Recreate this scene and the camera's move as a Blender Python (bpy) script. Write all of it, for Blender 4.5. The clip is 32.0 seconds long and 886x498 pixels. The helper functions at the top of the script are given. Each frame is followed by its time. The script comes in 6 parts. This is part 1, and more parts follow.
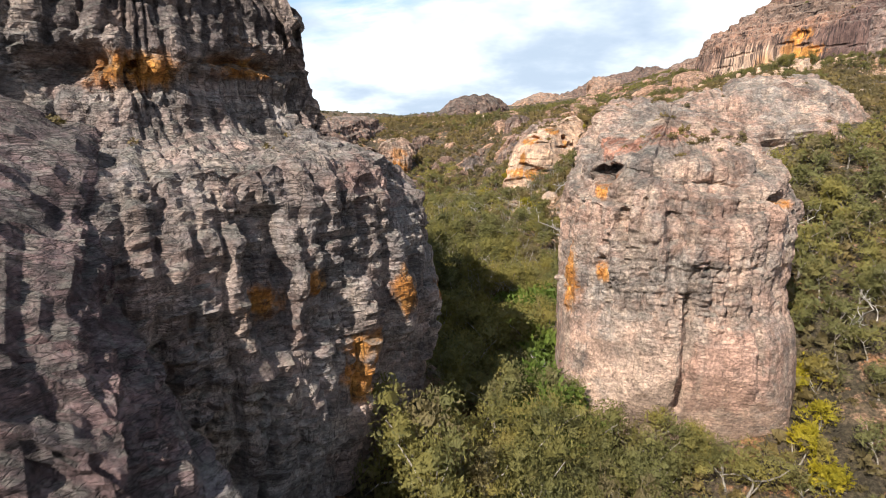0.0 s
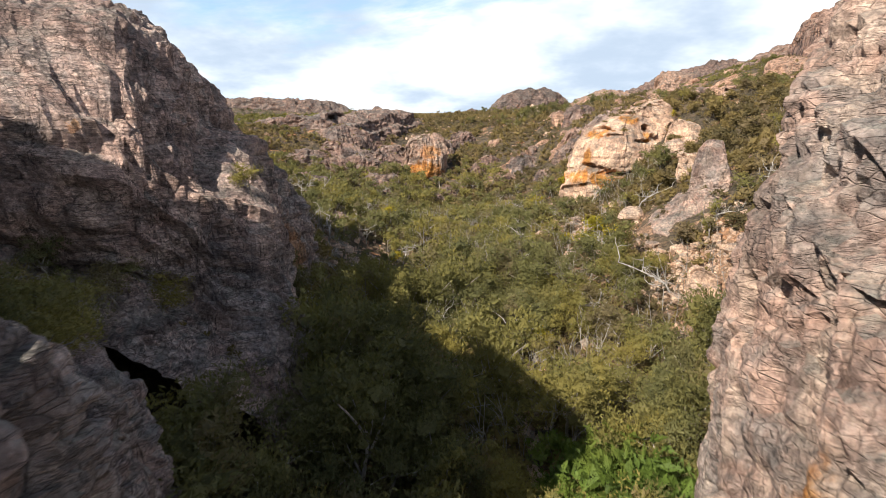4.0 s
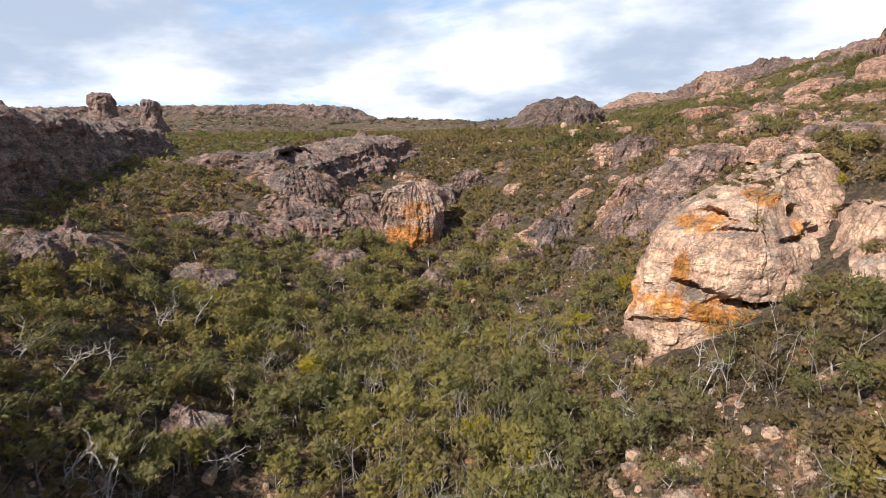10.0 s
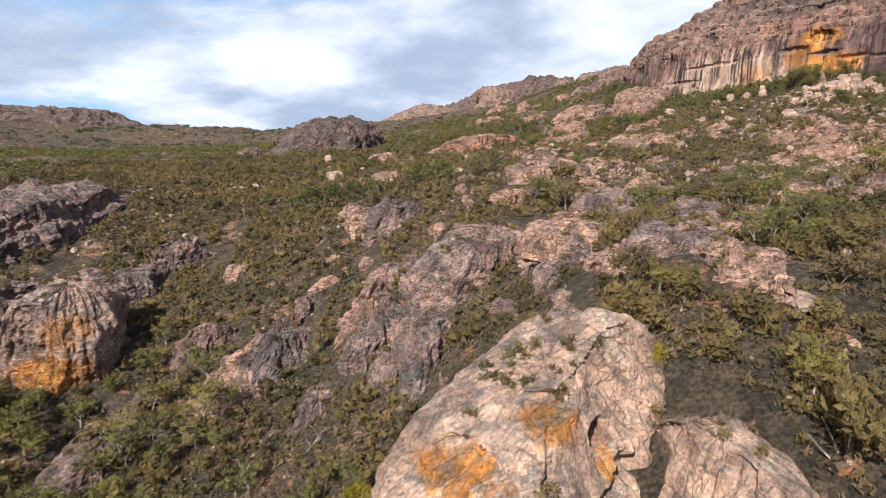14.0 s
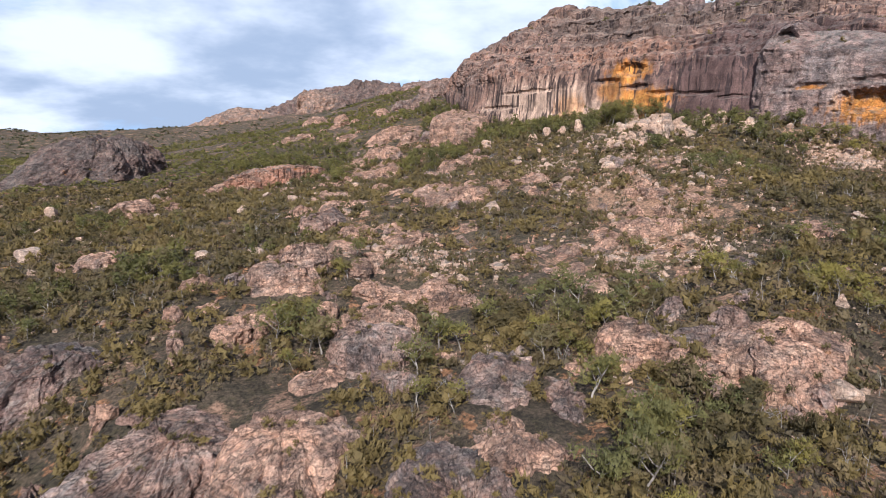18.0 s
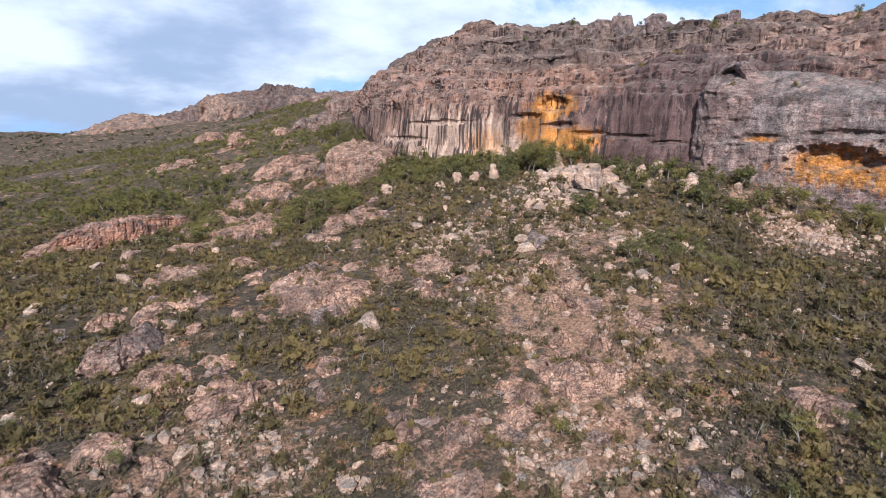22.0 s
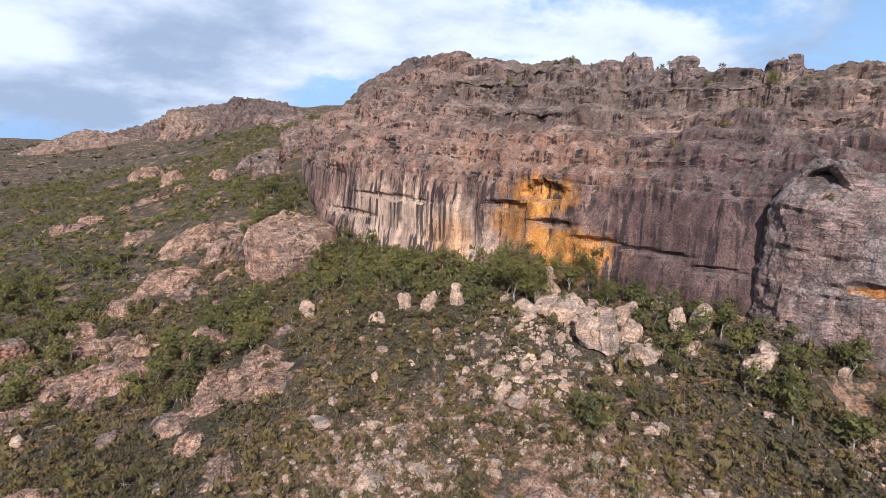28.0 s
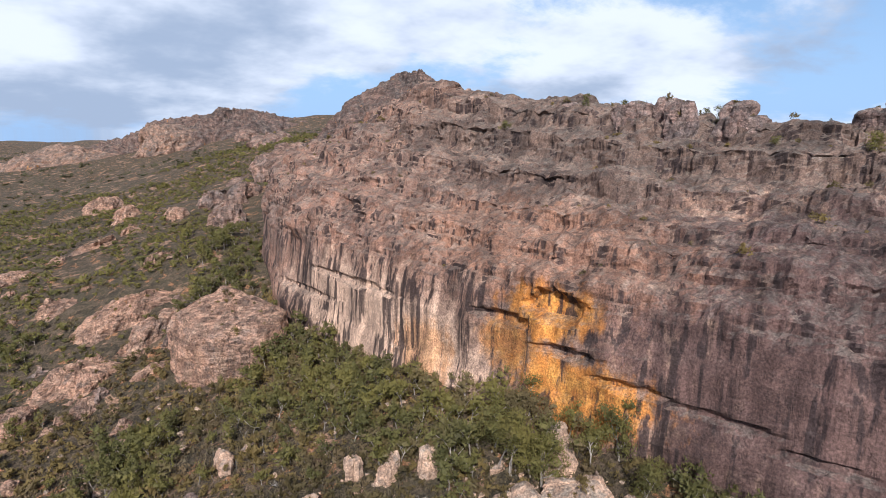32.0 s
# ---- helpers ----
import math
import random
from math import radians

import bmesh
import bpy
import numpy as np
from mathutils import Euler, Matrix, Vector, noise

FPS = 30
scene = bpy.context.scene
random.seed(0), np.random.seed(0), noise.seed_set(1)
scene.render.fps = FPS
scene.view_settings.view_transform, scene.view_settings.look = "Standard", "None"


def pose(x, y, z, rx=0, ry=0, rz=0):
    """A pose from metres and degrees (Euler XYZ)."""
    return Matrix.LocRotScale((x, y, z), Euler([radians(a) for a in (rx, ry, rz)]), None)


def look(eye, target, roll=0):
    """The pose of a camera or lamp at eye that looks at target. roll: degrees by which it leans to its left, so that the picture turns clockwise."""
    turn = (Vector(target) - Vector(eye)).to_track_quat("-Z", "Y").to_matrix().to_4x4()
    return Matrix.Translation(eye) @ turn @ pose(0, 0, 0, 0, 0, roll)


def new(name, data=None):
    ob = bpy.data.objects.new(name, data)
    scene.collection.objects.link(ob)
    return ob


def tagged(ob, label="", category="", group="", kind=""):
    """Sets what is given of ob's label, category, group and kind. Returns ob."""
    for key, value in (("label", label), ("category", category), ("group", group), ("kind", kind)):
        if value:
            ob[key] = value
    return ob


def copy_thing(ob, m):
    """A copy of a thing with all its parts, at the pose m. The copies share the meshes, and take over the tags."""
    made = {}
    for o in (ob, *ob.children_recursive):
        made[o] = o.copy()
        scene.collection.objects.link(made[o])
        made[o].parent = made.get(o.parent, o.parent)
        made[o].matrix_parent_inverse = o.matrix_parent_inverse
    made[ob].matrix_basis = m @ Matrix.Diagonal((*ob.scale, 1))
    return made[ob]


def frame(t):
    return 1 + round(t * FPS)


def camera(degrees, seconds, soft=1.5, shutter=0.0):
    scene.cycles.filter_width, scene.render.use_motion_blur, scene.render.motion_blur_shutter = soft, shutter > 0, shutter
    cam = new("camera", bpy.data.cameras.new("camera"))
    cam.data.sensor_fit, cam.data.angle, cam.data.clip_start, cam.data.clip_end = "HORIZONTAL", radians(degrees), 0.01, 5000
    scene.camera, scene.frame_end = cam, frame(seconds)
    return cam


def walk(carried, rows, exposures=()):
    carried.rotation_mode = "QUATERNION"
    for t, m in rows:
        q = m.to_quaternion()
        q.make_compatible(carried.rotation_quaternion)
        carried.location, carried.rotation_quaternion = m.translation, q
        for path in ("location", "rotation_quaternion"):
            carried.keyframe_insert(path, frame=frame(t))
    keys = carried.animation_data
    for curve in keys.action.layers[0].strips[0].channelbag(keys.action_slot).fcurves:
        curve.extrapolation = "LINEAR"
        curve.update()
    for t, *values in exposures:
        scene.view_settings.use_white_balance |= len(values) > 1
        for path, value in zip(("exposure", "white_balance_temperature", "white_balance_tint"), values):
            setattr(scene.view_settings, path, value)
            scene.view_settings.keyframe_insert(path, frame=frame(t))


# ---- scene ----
cam = camera(73.3, 32.0, 0.7, 0.3)
METRES, EYE, TILT, LEAN, TURN = 360.0, 30.0, -10.5, 0.0, 0.0
ROWS = [
    (0.0, 0.0, 0.0, 0.0, -0.0, 0.0, 0.0),
    (0.5, 0.0027, 0.0167, 0.0022, 0.23, 0.05, -0.04),
    (1.0, 0.0052, 0.0334, 0.0044, 0.53, 0.08, -0.11),
    (1.5, 0.0076, 0.0501, 0.0067, 0.98, 0.08, -0.19),
    (2.0, 0.0098, 0.067, 0.0089, 1.46, 0.12, -0.27),
    (2.5, 0.0116, 0.0839, 0.0111, 2.46, 0.13, -0.41),
    (3.0, 0.0131, 0.101, 0.0133, 3.56, 0.15, -0.57),
    (3.5, 0.0143, 0.1183, 0.0156, 4.58, 0.18, -0.7),
    (5.5, 0.0147, 0.1764, 0.0255, 7.21, 0.09, -1.14),
    (6.0, 0.0145, 0.1924, 0.0292, 7.81, 0.07, -1.24),
    (6.5, 0.0141, 0.2084, 0.0336, 8.09, 0.07, -1.26),
    (7.0, 0.0136, 0.2242, 0.0389, 8.28, 0.1, -1.18),
    (7.5, 0.0136, 0.2395, 0.0453, 8.29, 0.1, -1.04),
    (8.0, 0.0139, 0.2547, 0.053, 8.3, 0.06, -0.98),
    (8.5, 0.0146, 0.2695, 0.0608, 8.32, 0.11, -0.88),
    (9.0, 0.0156, 0.2839, 0.0687, 8.32, 0.13, -0.89),
    (9.5, 0.0166, 0.2984, 0.0767, 8.27, 0.12, -0.82),
    (10.0, 0.0181, 0.3127, 0.084, 7.9, 0.2, -0.72),
    (10.5, 0.0204, 0.3268, 0.0911, 6.99, 0.26, -0.52),
    (11.0, 0.0231, 0.3407, 0.098, 5.43, 0.35, -0.26),
    (11.5, 0.0265, 0.3543, 0.1045, 3.1, 0.41, 0.17),
    (12.0, 0.0308, 0.3676, 0.111, 0.31, 0.38, 0.65),
    (12.5, 0.0358, 0.3804, 0.1171, -2.51, 0.38, 1.14),
    (13.0, 0.0417, 0.3927, 0.1235, -5.31, 0.32, 1.63),
    (13.5, 0.0487, 0.4051, 0.1298, -8.13, 0.25, 2.1),
    (14.0, 0.056, 0.4169, 0.1364, -10.96, 0.12, 2.55),
    (14.5, 0.0638, 0.4285, 0.1429, -13.48, -0.02, 2.92),
    (15.0, 0.0721, 0.4398, 0.1497, -15.86, -0.14, 3.34),
    (15.5, 0.0808, 0.4506, 0.1565, -18.17, -0.32, 3.65),
    (17.5, 0.117, 0.4905, 0.1839, -24.97, -1.02, 4.62),
    (18.0, 0.1265, 0.5002, 0.1907, -26.07, -1.16, 4.74),
    (18.5, 0.1362, 0.5098, 0.1977, -27.18, -1.3, 4.9),
    (19.0, 0.1457, 0.5191, 0.2042, -28.36, -1.43, 5.06),
    (19.5, 0.1553, 0.5284, 0.2111, -29.49, -1.61, 5.2),
    (20.0, 0.1652, 0.5377, 0.218, -30.55, -1.76, 5.31),
    (20.5, 0.1753, 0.547, 0.225, -31.51, -1.86, 5.43),
    (21.0, 0.1855, 0.5562, 0.2319, -32.02, -1.93, 5.48),
    (21.5, 0.1956, 0.5653, 0.239, -32.41, -1.98, 5.51),
    (22.0, 0.2058, 0.5744, 0.2462, -32.71, -2.04, 5.52),
    (22.5, 0.2159, 0.5836, 0.2531, -32.98, -2.05, 5.53),
    (23.0, 0.2258, 0.5925, 0.2596, -33.24, -2.09, 5.54),
    (23.5, 0.2357, 0.6015, 0.266, -33.39, -2.1, 5.51),
    (24.0, 0.2459, 0.6108, 0.273, -33.39, -2.13, 5.49),
    (24.5, 0.2559, 0.62, 0.2799, -33.37, -2.12, 5.46),
    (25.0, 0.2657, 0.6293, 0.2866, -33.35, -2.11, 5.44),
    (25.5, 0.2757, 0.6385, 0.2936, -33.32, -2.12, 5.42),
    (27.5, 0.3146, 0.6763, 0.3215, -33.22, -2.19, 5.33),
    (28.0, 0.3242, 0.6861, 0.3282, -33.22, -2.21, 5.31),
    (28.5, 0.3338, 0.6956, 0.3354, -33.2, -2.25, 5.35),
    (29.0, 0.3437, 0.7054, 0.3423, -33.17, -2.25, 5.36),
    (29.5, 0.3531, 0.7155, 0.3495, -33.18, -2.3, 5.38),
    (30.0, 0.3626, 0.7254, 0.3562, -33.16, -2.28, 5.4),
    (30.5, 0.3721, 0.7351, 0.3629, -33.14, -2.31, 5.4),
    (31.0, 0.3816, 0.7453, 0.3692, -33.13, -2.28, 5.44),
    (31.5, 0.3909, 0.7549, 0.3751, -33.06, -2.28, 5.43),
    (32.0, 0.4002, 0.7648, 0.3813, -32.91, -2.3, 5.42),
]
walk(cam, [(t, pose(0, 0, EYE, TILT, LEAN, TURN) @ pose(METRES * x, METRES * y, METRES * z, 90 + pitch, roll, yaw)) for t, x, y, z, yaw, pitch, roll in ROWS],
     [(0.0, 0.98, 6200, 7), (6.0, 0.98, 6250, 9), (10.0, 0.74, 6150, 12), (15.0, 0.57, 5750, 12), (23.0, 0.52, 5350, 12), (32.0, 0.42, 5650, 12)])

# ---- world, sun ----
SUN_EL, SUN_AZ = 38.0, 214.0          # degrees; azimuth clockwise from +y
to_sun = Vector((math.sin(radians(SUN_AZ)) * math.cos(radians(SUN_EL)), math.cos(radians(SUN_AZ)) * math.cos(radians(SUN_EL)), math.sin(radians(SUN_EL))))
sun = new("sun", bpy.data.lights.new("sun", "SUN"))
sun.data.energy, sun.data.angle, sun.data.color = 5.0, radians(0.6), (1.0, 0.90, 0.76)
sun.matrix_world = look(to_sun * 500, (0, 0, 0))


class Nodes:
    """Short hand for building a node tree."""

    def __init__(self, tree):
        self.t = tree
        tree.nodes.clear()

    def add(self, kind, inputs=None, **props):
        n = self.t.nodes.new(kind)
        for k, v in props.items():
            setattr(n, k, v)
        for k, v in (inputs or {}).items():
            if isinstance(v, bpy.types.NodeSocket):
                self.t.links.new(v, n.inputs[k])
            else:
                n.inputs[k].default_value = v
        return n

    def math(self, op, a, b=0.0, c=0.0, clamp=False):
        return self.add("ShaderNodeMath", {0: a, 1: b, 2: c}, operation=op, use_clamp=clamp).outputs[0]

    def step(self, v, lo, hi):
        return self.add("ShaderNodeMapRange", {0: v, 1: lo, 2: hi, 3: 0.0, 4: 1.0}, interpolation_type="SMOOTHSTEP").outputs[0]

    def mix(self, f, a, b, blend="MIX"):
        n = self.add("ShaderNodeMix", {0: f}, data_type="RGBA", blend_type=blend)
        for i, v in ((6, a), (7, b)):
            if isinstance(v, bpy.types.NodeSocket):
                self.t.links.new(v, n.inputs[i])
            else:
                n.inputs[i].default_value = (*v, 1) if len(v) == 3 else v
        return n.outputs[2]

    def noise(self, vec, scale, detail=3.0, rough=0.55, distort=0.0):
        return self.add("ShaderNodeTexNoise", {"Vector": vec, "Scale": scale, "Detail": detail, "Roughness": rough, "Distortion": distort}).outputs[0]

    def mapped(self, vec, scale=(1, 1, 1), loc=(0, 0, 0), rot=(0, 0, 0)):
        return self.add("ShaderNodeMapping", {"Vector": vec, "Scale": scale, "Location": loc, "Rotation": rot}).outputs[0]


world = bpy.data.worlds.new("world")
scene.world = world
world.use_nodes = True
w = Nodes(world.node_tree)
direction = w.add("ShaderNodeTexCoord").outputs["Generated"]
sky = w.add("ShaderNodeTexSky", sky_type="NISHITA", sun_disc=False, sun_elevation=radians(SUN_EL), sun_rotation=radians(SUN_AZ)).outputs[0]
sky = w.mix(1.0, sky, (0.085, 0.085, 0.085), "MULTIPLY")
xyz = w.add("ShaderNodeSeparateXYZ", {0: direction})
sky = w.mix(w.math("MULTIPLY", w.math("SUBTRACT", 1.0, w.step(xyz.outputs[2], 0.0, 0.50)), 0.85), sky, (0.44, 0.65, 0.92))
lift = w.math("ADD", w.math("MAXIMUM", xyz.outputs[2], 0.0), 0.28)
flat = w.add("ShaderNodeCombineXYZ", {0: w.math("DIVIDE", xyz.outputs[0], lift), 1: w.math("DIVIDE", xyz.outputs[1], lift), 2: 0.0}).outputs[0]
puff = w.noise(w.mapped(flat, (0.62, 0.62, 1), (3.1, 0.7, 0)), 1.0, 9.0, 0.60, 0.3)
cover = w.math("MULTIPLY", w.step(puff, 0.40, 0.50), w.math("SUBTRACT", 1.0, w.math("MULTIPLY", w.step(xyz.outputs[2], 0.35, 0.65), 0.85)))
shade = w.noise(w.mapped(flat, (0.9, 0.9, 1), (7.3, 2.2, 0)), 1.0, 6.0, 0.55)
cloud = w.mix(w.step(shade, 0.40, 0.60), (0.44, 0.50, 0.59), (0.98, 0.98, 0.98))
both = w.mix(w.math("MULTIPLY", cover, 0.93), sky, cloud)
back = w.add("ShaderNodeBackground", {0: both, 1: 0.76})
w.t.links.new(back.outputs[0], w.add("ShaderNodeOutputWorld").inputs[0])


# ---- noise over arrays ----
def hash3(i, j, k, seed):
    h = (i.astype(np.int64) * 374761393 + j.astype(np.int64) * 668265263 + k.astype(np.int64) * 2147483647 + seed * 974634777) & 0xFFFFFFFF
    h = ((h ^ (h >> 13)) * 1274126177) & 0xFFFFFFFF
    h = ((h ^ (h >> 16)) * 2246822519) & 0xFFFFFFFF
    return ((h ^ (h >> 15)) & 0xFFFFFF) / float(0xFFFFFF)


def value_noise(p, seed=0):
    f = np.floor(p)
    t = p - f
    t = t * t * t * (t * (t * 6 - 15) + 10)
    i, j, k = f[:, 0], f[:, 1], f[:, 2]
    out = 0
    for a in (0, 1):
        for b in (0, 1):
            for c in (0, 1):
                wt = (t[:, 0] if a else 1 - t[:, 0]) * (t[:, 1] if b else 1 - t[:, 1]) * (t[:, 2] if c else 1 - t[:, 2])
                out = out + wt * hash3(i + a, j + b, k + c, seed)
    return out * 2 - 1


def fbm(p, octaves=4, seed=0, gain=0.5):
    total, amp = 0.0, 1.0
    for o in range(octaves):
        total = total + amp * value_noise(p * 2.03 ** o + o * 17.3, seed + o)
        amp *= gain
    return total


def blocks(p, seed=0):
    """Cells in space: distance between the two nearest seeds, and a random number of the nearest cell."""
    f = np.floor(p)
    d1 = np.full(len(p), 9.0)
    d2 = np.full(len(p), 9.0)
    rnd = np.zeros(len(p))
    for a in (-1, 0, 1):
        for b in (-1, 0, 1):
            for c in (-1, 0, 1):
                i, j, k = f[:, 0] + a, f[:, 1] + b, f[:, 2] + c
                q = np.stack((i + hash3(i, j, k, seed), j + hash3(i, j, k, seed + 1), k + hash3(i, j, k, seed + 2)), 1)
                d = np.abs(p - q).max(1) * 0.6 + np.linalg.norm(p - q, axis=1) * 0.4
                near = d < d1
                d2 = np.where(near, d1, np.minimum(d2, d))
                rnd = np.where(near, hash3(i, j, k, seed + 3), rnd)
                d1 = np.where(near, d, d1)
    return d2 - d1, rnd


def xy0(x, y):
    return np.stack((x, y, np.zeros_like(x)), 1)


# ---- the lie of the land ----
LOW = [(6, -60, -12), (5, 0, -8), (8, 30, -6), (6, 46, 0), (-7, 44, 3), (18, 46, -6), (28, 47, -8), (14, 88, 4), (0, 75, 1), (2, 115, 3), (17, 131, 9), (-6, 156, 3), (-23, 165, 8),
       (-20, 127, 9), (12, 158, 9), (20, 184, 11), (27, 151, 12), (22, 165, 13), (28, 116, 9), (0, 200, 6), (-23, 200, 8),
       (-3, 242, 12), (12, 241, 16), (-20, 252, 15), (-47, 216, 16), (-35, 173, 15), (-58, 203, 21), (-44, 270, 22), (-25, 100, 14), (-50, 140, 26)]
MID = [(-54, 268, 30), (-66, 290, 33), (-34, 322, 36), (-98, 285, 34), (-95, 235, 30), (26, 200, 15), (24, 188, 12), (46, 203, 33), (60, 202, 38),
       (36, 262, 36), (35, 142, 20), (42, 100, 16), (60, 150, 33), (70, 130, 35), (56, 114, 28), (88, 150, 38), (45, 60, 6), (75, 200, 38), (73, 267, 41), (72, 288, 45), (89, 298, 43),
       (104, 267, 42), (93, 236, 40), (130, 240, 47), (141, 275, 52), (140, 296, 53), (124, 345, 53), (156, 339, 58), (171, 296, 58), (183, 340, 64), (110, 180, 40)]
HIGH = [(196, 336, 66), (182, 367, 67), (196, 376, 69), (190, 420, 68), (174, 432, 64), (138, 444, 54), (103, 426, 49), (121, 400, 49), (90, 404, 46),
        (207, 276, 58), (214, 300, 68), (190, 470, 78), (160, 215, 46), (0, 420, 42), (30, 480, 46), (-150, 420, 42), (100, 600, 58), (180, 640, 78), (222, 640, 92), (262, 640, 106), (285, 710, 112), (278, 786, 112), (215, 380, 76), (250, 330, 80)]
FAR = [(0, 800, 50), (230, 860, 92), (400, 950, 125), (-200, 900, 55), (-423, 1330, 92), (-700, 1250, 95), (-150, 1450, 66), (300, 1600, 75), (800, 700, 90), (600, 300, 80),
       (300, 100, 40), (150, 60, 25), (-300, 200, 45), (-250, 0, 25), (0, -300, -15), (300, -300, 20), (-300, 600, 52), (-1500, 0, 30), (1800, 0, 30), (0, -1800, 0), (-1500, 2300, 70), (1500, 2400, 70)]
SPOTS = np.array(LOW + MID + HIGH + FAR, float)


def _kernel(d):
    return np.sqrt(d * d + 12.0 ** 2)


_n = len(SPOTS)
_a = np.zeros((_n + 3, _n + 3))
_a[:_n, :_n] = _kernel(np.linalg.norm(SPOTS[:, None, :2] - SPOTS[None, :, :2], axis=2)) - 1.2 * np.eye(_n)
_a[:_n, _n], _a[:_n, _n + 1:] = 1, SPOTS[:, :2]
_a[_n:, :_n] = _a[:_n, _n:].T
LAND = np.linalg.solve(_a, np.concatenate((SPOTS[:, 2], np.zeros(3))))


def base_height(x, y):
    z = LAND[_n] + LAND[_n + 1] * x + LAND[_n + 2] * y
    for (sx, sy, _), k in zip(SPOTS, LAND[:_n]):
        z = z + k * np.sqrt((x - sx) ** 2 + (y - sy) ** 2 + 144.0)
    far = np.clip((np.hypot(x, y - 300) - 1700) / 1200, 0, 1)
    return z * (1 - far) + 45 * far


def ground_z(x, y):
    x, y = np.asarray(x, float), np.asarray(y, float)
    p = xy0(x, y)
    near = np.clip(1.6 - np.hypot(x - 80, y - 240) / 400, 0.25, 1)
    z = base_height(x, y) + 1.5 * fbm(p / 26, 3, 5) + near * 0.55 * fbm(p / 5, 2, 9)
    return z + 9 * fbm(p / 190, 3, 21) * np.clip((np.hypot(x - 80, y - 240) - 330) / 500, 0, 1)


# ---- mesh making ----
def mesh_from(name, verts, faces, material, smooth=True):
    """A mesh out of arrays; all faces have as many corners as faces has columns."""
    me = bpy.data.meshes.new(name)
    faces = np.asarray(faces, np.int32)
    nf, nc = faces.shape
    me.vertices.add(len(verts))
    me.vertices.foreach_set("co", np.asarray(verts, np.float32).ravel())
    me.loops.add(nf * nc)
    me.loops.foreach_set("vertex_index", faces.ravel())
    me.polygons.add(nf)
    me.polygons.foreach_set("loop_start", np.arange(0, nf * nc, nc, dtype=np.int32))
    me.polygons.foreach_set("loop_total", np.full(nf, nc, np.int32))
    me.polygons.foreach_set("use_smooth", np.full(nf, smooth))
    me.update(calc_edges=True)
    me.validate()
    me.materials.append(material)
    return me


def grid_faces(rows, cols, wrap=False):
    r = np.arange(rows - 1)[:, None]
    c = np.arange(cols if wrap else cols - 1)[None, :]
    d = (c + 1) % cols
    return np.stack(np.broadcast_arrays(r * cols + c, r * cols + d, (r + 1) * cols + d, (r + 1) * cols + c), -1).reshape(-1, 4)


def spline(points, step, closed=False):
    """A smooth line through control rows of any width, resampled about every step metres of its first three columns."""
    p = np.asarray(points, float)
    n = len(p)
    spans = n if closed else n - 1
    dense = []
    for i in range(spans):
        if closed:
            a, b, c, d = p[(i - 1) % n], p[i], p[(i + 1) % n], p[(i + 2) % n]
        else:
            a, b, c, d = p[max(i - 1, 0)], p[i], p[i + 1], p[min(i + 2, n - 1)]
        for t in np.linspace(0, 1, 24, endpoint=False):
            dense.append(0.5 * (2 * b + (c - a) * t + (2 * a - 5 * b + 4 * c - d) * t * t + (3 * b - a - 3 * c + d) * t ** 3))
    dense.append(p[0] if closed else p[-1])
    dense = np.array(dense)
    run = np.concatenate(([0], np.cumsum(np.linalg.norm(np.diff(dense[:, :2], axis=0), axis=1))))
    count = max(8, int(run[-1] / step))
    at = np.linspace(0, run[-1], count, endpoint=not closed)
    return np.stack([np.interp(at, run, dense[:, k]) for k in range(p.shape[1])], 1), at


def profile_line(profile, step):
    """Resamples (out, up) pairs to even steps."""
    p = np.asarray(profile, float)
    run = np.concatenate(([0], np.cumsum(np.linalg.norm(np.diff(p, axis=0), axis=1))))
    count = max(4, int(run[-1] / step))
    at = np.linspace(0, run[-1], count)
    return np.stack((np.interp(at, run, p[:, 0]), np.interp(at, run, p[:, 1])), 1)


def grid_normals(g, wrap):
    dc = (np.roll(g, -1, 1) - np.roll(g, 1, 1)) if wrap else np.gradient(g, axis=1)
    dr = np.gradient(g, axis=0)
    n = np.cross(dc, dr)
    return n / np.maximum(np.linalg.norm(n, axis=2, keepdims=True), 1e-9)


def bricked(u, z, width, height, seed, edge):
    """Courses of blocks over a face: a random number of the block, and the nearness to its joints."""
    layer = z / height
    k = np.floor(layer)
    t = layer - k
    long = u / width * (0.7 + 0.6 * hash3(k, k * 0, k * 0, seed)) + 7 * hash3(k, k * 0 + 1, k * 0, seed)
    i = np.floor(long)
    f = long - i
    rnd = hash3(k, i, k * 0, seed + 2)
    joint = 0.45 * np.exp(-np.minimum(t, 1 - t) * height / edge) + 0.8 * np.exp(-np.minimum(f, 1 - f) * width / edge)
    return rnd, joint


